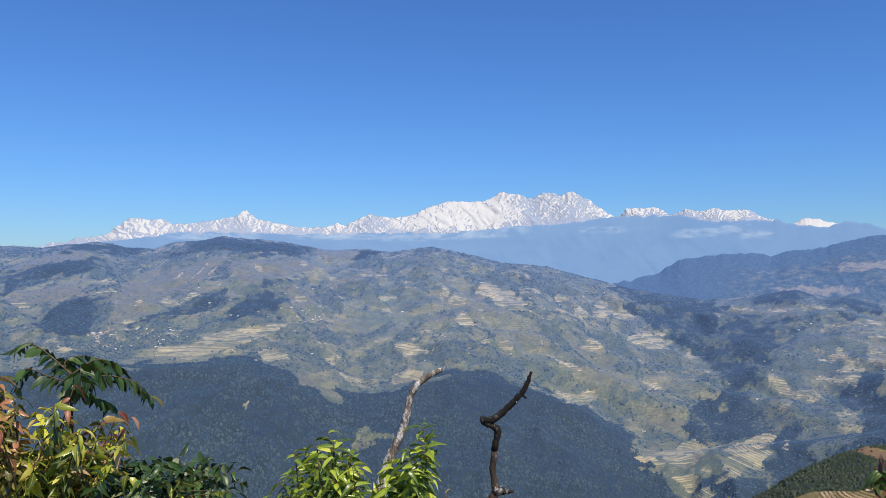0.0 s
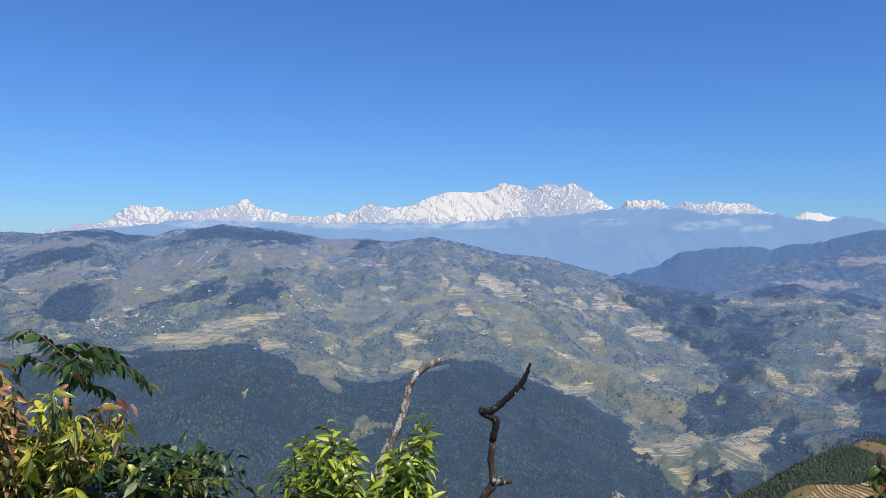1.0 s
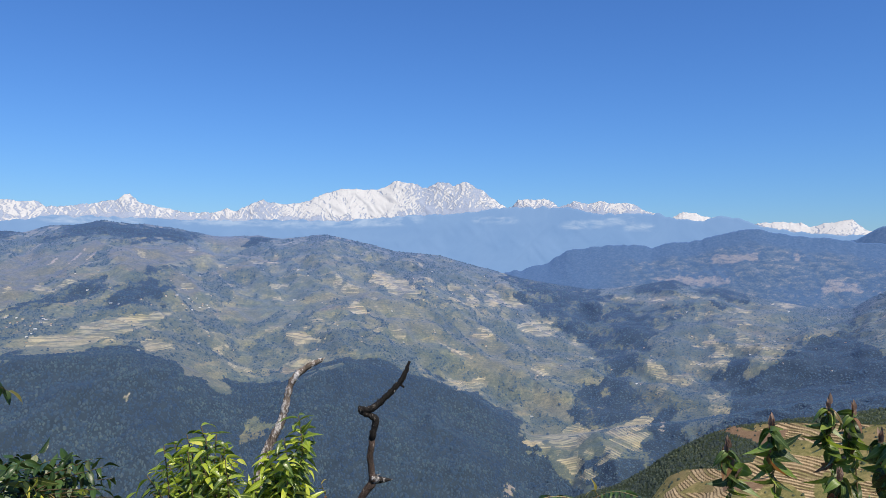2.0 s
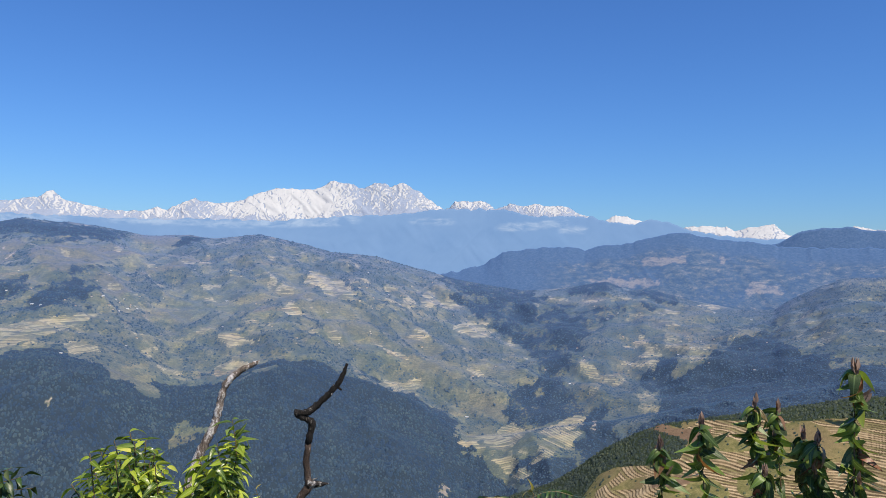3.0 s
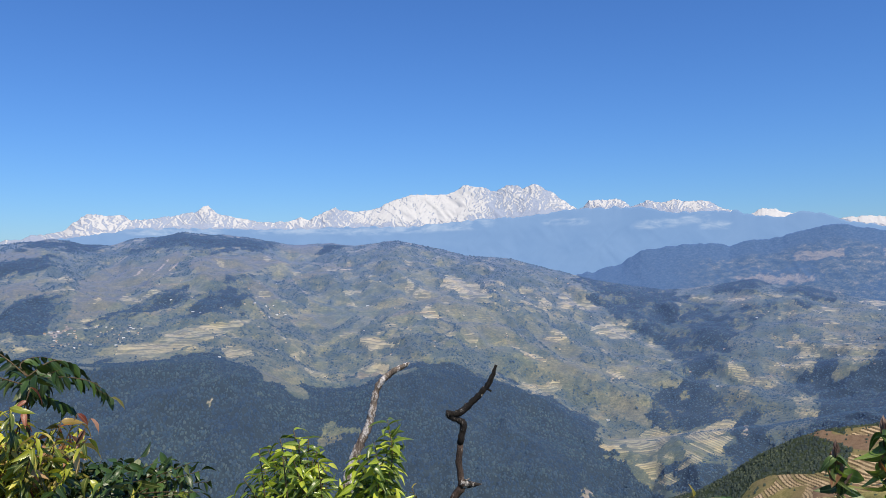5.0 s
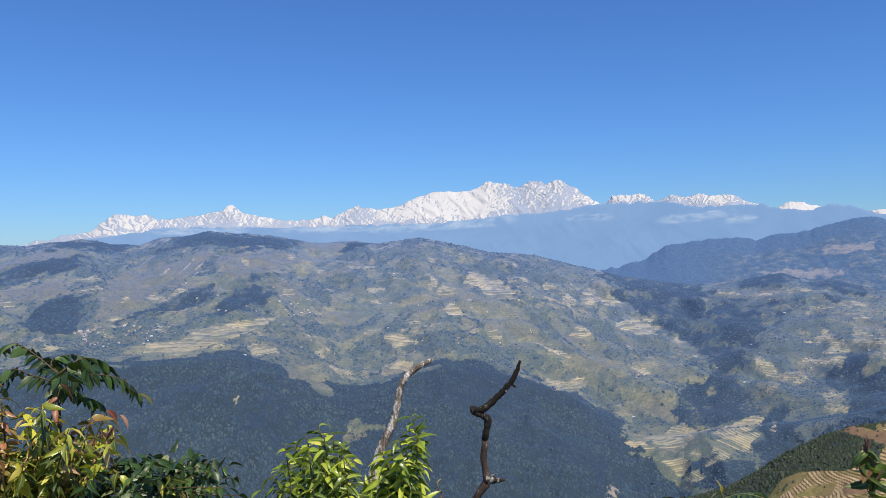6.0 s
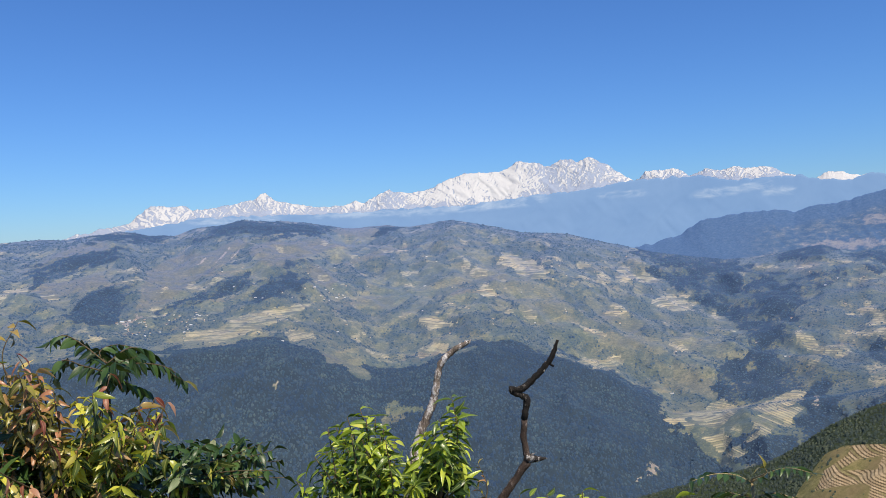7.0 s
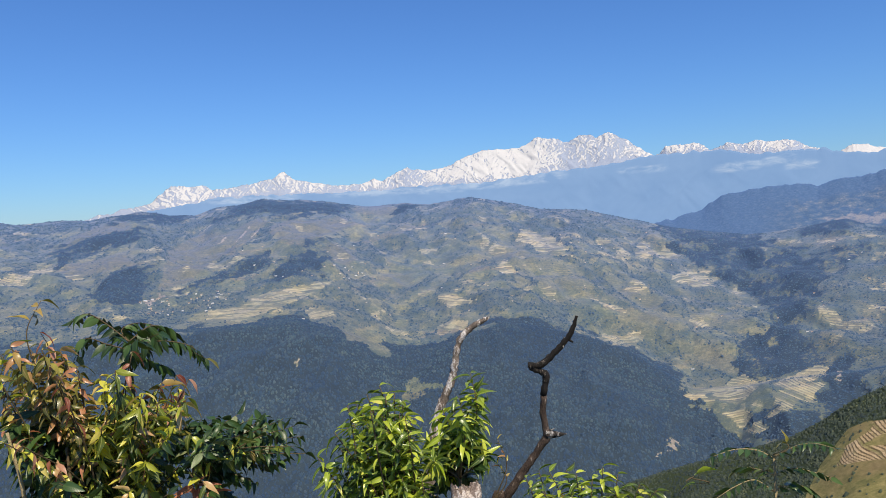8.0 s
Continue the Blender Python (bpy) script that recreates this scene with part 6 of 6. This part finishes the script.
def charred_branch():
    r = 2.85
    lower = [(2.97, -11.76), (3.51, -12.03), (4.13, -12.38), (4, -13.25), (3.78, -14.84), (3.88, -16.18), (3.92, -16.83), (3.36, -17.62), (2.48, -18.67), (1.6, -19.78), (0.57, -20.96)] + [(-0.3, -22.2)]
    top, line, wide, rng = dead_branch("charred_branch", "crooked dead branch, charred black above and brown below", lower, r, [0.009, 0.011, 0.0125, 0.0122, 0.0118, 0.0128, 0.0155, 0.0145, 0.0155, 0.0165, 0.018, 0.019], 81)
    upper = [at(a, e, r) - top.location for a, e in [(6.69, -8.08), (6.2, -9.28), (5.66, -9.98), (4.81, -10.83), (3.83, -11.59), (3.31, -11.69), (2.81, -11.59)]]
    up = bend(upper, 6)
    thick = np.interp(np.linspace(0, 6, len(up)), range(7), [0.0052, 0.0088, 0.0108, 0.0116, 0.0122, 0.0138, 0.0115])
    bm = bmesh.new()
    tube(bm, [p + Vector((rng.uniform(-1, 1), 0, rng.uniform(-1, 1))) * 0.0012 for p in up], [w * rng.uniform(0.84, 1.14) for w in thick], 14, 0.2, rng)
    part("charred_limb", bm, CHARRED, top)
    cut = 5 * 3 + 2
    bm = bmesh.new()
    tube(bm, line[: cut + 1], [w * rng.uniform(0.9, 1.12) for w in wide[:cut]] + [wide[cut]], 14, 0.18, rng)
    part("charred_elbow", bm, CHARRED, top)
    bm = bmesh.new()
    tube(bm, line[cut:], [w * 0.99 * rng.uniform(0.92, 1.08) for w in wide[cut:]], 14, 0.12, rng)
    part("scorched_limb", bm, SCORCHED, top, "scorched brown bark")
    for pts, w in (([(3.89, -16.63), (4.41, -16.64), (4.92, -16.69), (5.47, -16.65)], [0.019, 0.014, 0.008, 0.002]), ([(5.72, -9.77), (6.01, -9.86), (6.29, -10.04)], [0.008, 0.0055, 0.0045])):
        bm = bmesh.new()
        tube(bm, [at(a, e, r) - top.location for a, e in pts], w, 8, 0.25, rng)
        part("broken_twig", bm, SPLIT_WOOD if len(pts) > 3 else CHARRED, top)
    bm = bmesh.new()
    for k in range(9):          # splinters and flakes of char
        i = rng.randrange(2, len(up) - 3)
        d = Vector((rng.uniform(-1, 1), rng.uniform(-1, 1), rng.uniform(-1, 1))).normalized()
        tube(bm, [up[i] + d * thick[i] * 0.7, up[i] + d * (thick[i] + rng.uniform(0.002, 0.006))], [0.004, 0.0015], 5, 0.2, rng)
    for k in range(6):
        p = at(*rng.choice([(4.2, -16.4), (4.6, -16.75), (4.1, -16.9)]), r) - top.location
        d = Vector((rng.uniform(0.2, 1.0), rng.uniform(-0.6, 0.2), rng.uniform(-0.5, 0.6)))
        tube(bm, [p, p + d * 0.022], [0.005, 0.001], 5, 0.2, rng)
    part("splinters", bm, SPLIT_WOOD, top, "pale and black splinters")
    return top


def weathered_branch():
    pairs = [(-0.04, -8), (-0.65, -8.23), (-1.5, -8.74), (-2.19, -9.42), (-2.55, -10.33), (-2.74, -11.25), (-2.97, -12.16), (-3.37, -13.14), (-3.81, -13.9), (-4.43, -15.46)] + [(-4.9, -18.7), (-5.3, -21.1)]
    top, line, wide, rng = dead_branch("weathered_branch", "bare grey dead branch with flaking pale bark", pairs, 3.3, [0.0085, 0.0125, 0.0138, 0.0142, 0.0145, 0.0155, 0.0165, 0.0178, 0.019, 0.021, 0.026, 0.03], 82)
    bm = bmesh.new()
    tube(bm, line, [w * rng.uniform(0.9, 1.1) for w in wide], 12, 0.17, rng)
    part("limb", bm, DEAD_WOOD, top)
    bm = bmesh.new()
    tip, way = line[0], (line[0] - line[3]).normalized()
    for k in range(4):
        off = Vector((rng.uniform(-1, 1), rng.uniform(-1, 1), rng.uniform(-1, 1))) * 0.006
        tube(bm, [tip + off - way * 0.01, tip + off * 1.3 + way * rng.uniform(0.006, 0.018)], [0.004, 0.0012], 5, 0.1, rng)
    part("splinters", bm, DEAD_WOOD, top, "broken pale splinters")
    return top


def stump():
    """A broken butt of wood: lobed sides, a torn top with splinters standing up."""
    a, e = (-2.44, -20.14)
    foot = soil(a, 2.55)
    rng = random.Random(83)
    top = tagged(new("broken_stump"), "broken pale stump with a jagged top", "stump")
    top.location = foot
    head = at(a, e, 2.55) - foot
    bm = bmesh.new()
    sides, rows = 26, 26
    torn = [rng.uniform(-0.02, 0.012) + 0.016 * math.sin(2 * math.pi * k / sides * 2 + 0.6) for k in range(sides)]
    for j in range(rows + 1):
        t = j / rows
        for k in range(sides):
            b = 2 * math.pi * k / sides
            w = 0.05 * (1.15 - 0.25 * t) * (1 + 0.16 * math.sin(3 * b + 3 * t) + 0.09 * math.sin(7 * b + 9 * t) + rng.uniform(-0.07, 0.07))
            bm.verts.new((head.x * t + w * math.cos(b), head.y * t + w * math.sin(b), -0.05 + (head.z + 0.05) * t + torn[k] * t**6))
    bm.verts.ensure_lookup_table()
    for j in range(rows):
        for k in range(sides):
            p, q = j * sides + k, j * sides + (k + 1) % sides
            bm.faces.new([bm.verts[i] for i in (p, q, q + sides, p + sides)])
    ring = [bm.verts[rows * sides + k] for k in range(sides)]
    inner = [bm.verts.new((head.x + (v.co.x - head.x) * 0.55, head.y + (v.co.y - head.y) * 0.55, head.z + rng.uniform(-0.03, 0.015))) for v in ring]
    heart = bm.verts.new((head.x, head.y, head.z - 0.01))
    for k in range(sides):
        q = (k + 1) % sides
        bm.faces.new((ring[k], ring[q], inner[q], inner[k])), bm.faces.new((inner[k], inner[q], heart))
    part("trunk", bm, TORN_WOOD, top)


charred_branch(), weathered_branch(), stump()


# ---- farmhouses on the far slopes ----
def slab(bm, size, at_point, turn=None):
    got = bmesh.ops.create_cube(bm, size=1.0)["verts"]
    bmesh.ops.scale(bm, vec=size, verts=got)
    if turn:
        bmesh.ops.rotate(bm, cent=(0, 0, 0), matrix=turn, verts=got)
    bmesh.ops.translate(bm, vec=at_point, verts=got)


def farmhouse(roof_material):
    top = tagged(new("farmhouse"), "small limewashed farmhouse with a pitched tin roof", "house", "hillside farmhouses")
    bm = bmesh.new()
    slab(bm, (7, 4.3, 4.2), (0, 0, 1.6))
    for x in (-3.5, 3.5):
        a, b, c = bm.verts.new((x * 0.995, -2.15, 3.7)), bm.verts.new((x * 0.995, 2.15, 3.7)), bm.verts.new((x * 0.995, 0, 5.0))
        bm.faces.new((a, b, c))
    part("wall", bm, WALL_PAINT, top, smooth=False)
    for s in (-1, 1):
        bm = bmesh.new()
        slab(bm, (8.0, 3.1, 0.16), (0, s * 1.3, 4.4), Matrix.Rotation(radians(-31 * s), 3, "X"))
        part("roof", bm, roof_material, top, smooth=False)
    # openings are solid slabs, the unlit inside put into their colour
    for x in (-2.8, 0.0, 2.8):
        bm = bmesh.new()
        slab(bm, (1.0, 0.12, 1.9 if x == 0 else 1.2), (x * 0.8, -2.17, 0.95 if x == 0 else 1.7))
        part("door" if x == 0 else "window", bm, DARK_OPENING, top, smooth=False)
    return top


def reach(az, el, r0=640.0, r1=2500.0):
    """How far off the ground meets that line of sight."""
    r = np.linspace(r0, r1, 900)
    e = np.degrees(np.arctan2(height(np.full(900, az), r), r))
    seen = np.nonzero(e >= el)[0]
    return float(r[seen[0]]) if len(seen) else r1


def farmhouses():
    rng = random.Random(91)
    tin, rust = farmhouse(TIN_ROOF), farmhouse(RUST_ROOF)
    spots = [(-24.85, -4.86), (-25.2, -4.93), (-24.4, -4.8), (-10.35, -4.35), (-10.72, -4.26), (1.97, -6.83), (22.55, -9.45), (15.29, -9.14), (14.88, -12.14), (8.77, -3.11), (-11.8, -2.24), (-2.1, -1.86), (-21.78, -4.98), (-19.91, -4.56), (-7.41, -7.32),
             (23.61, -7.64), (22.84, -9.43), (26.02, -4.12), (26.39, -5.84), (27.56, -4.06), (17.03, -8.34), (20.73, -8.5), (32.72, -3.86)]
    for _ in range(44):
        spots.append((rng.uniform(-24, 14), rng.uniform(-7.4, -1.2)))
    for _ in range(40):
        spots.append((rng.uniform(-25.2, -18.5), rng.uniform(-6.0, -4.6)))
    for _ in range(14):
        a = rng.uniform(-15, -9)
        spots.append((a, -3.5 - 0.05 * (a + 15) + rng.uniform(-0.5, 0.5)))
    for _ in range(16):
        spots.append((rng.uniform(22, 37), rng.uniform(-8, -3.6)))
    for k, (a, e) in enumerate(spots):
        r = reach(a, e)
        p = soil(a, r)
        m = pose(p.x, p.y, p.z - 0.6, 0, 0, rng.uniform(-40, 40) - a) @ Matrix.Diagonal((rng.uniform(0.45, 0.95), rng.uniform(0.5, 0.8), rng.uniform(0.5, 0.75), 1.0))
        if k == 0:
            tin.matrix_basis = m
        elif k == 1:
            rust.matrix_basis = m
        else:
            copy_thing(tin if rng.random() < 0.4 else rust, m)


farmhouses()
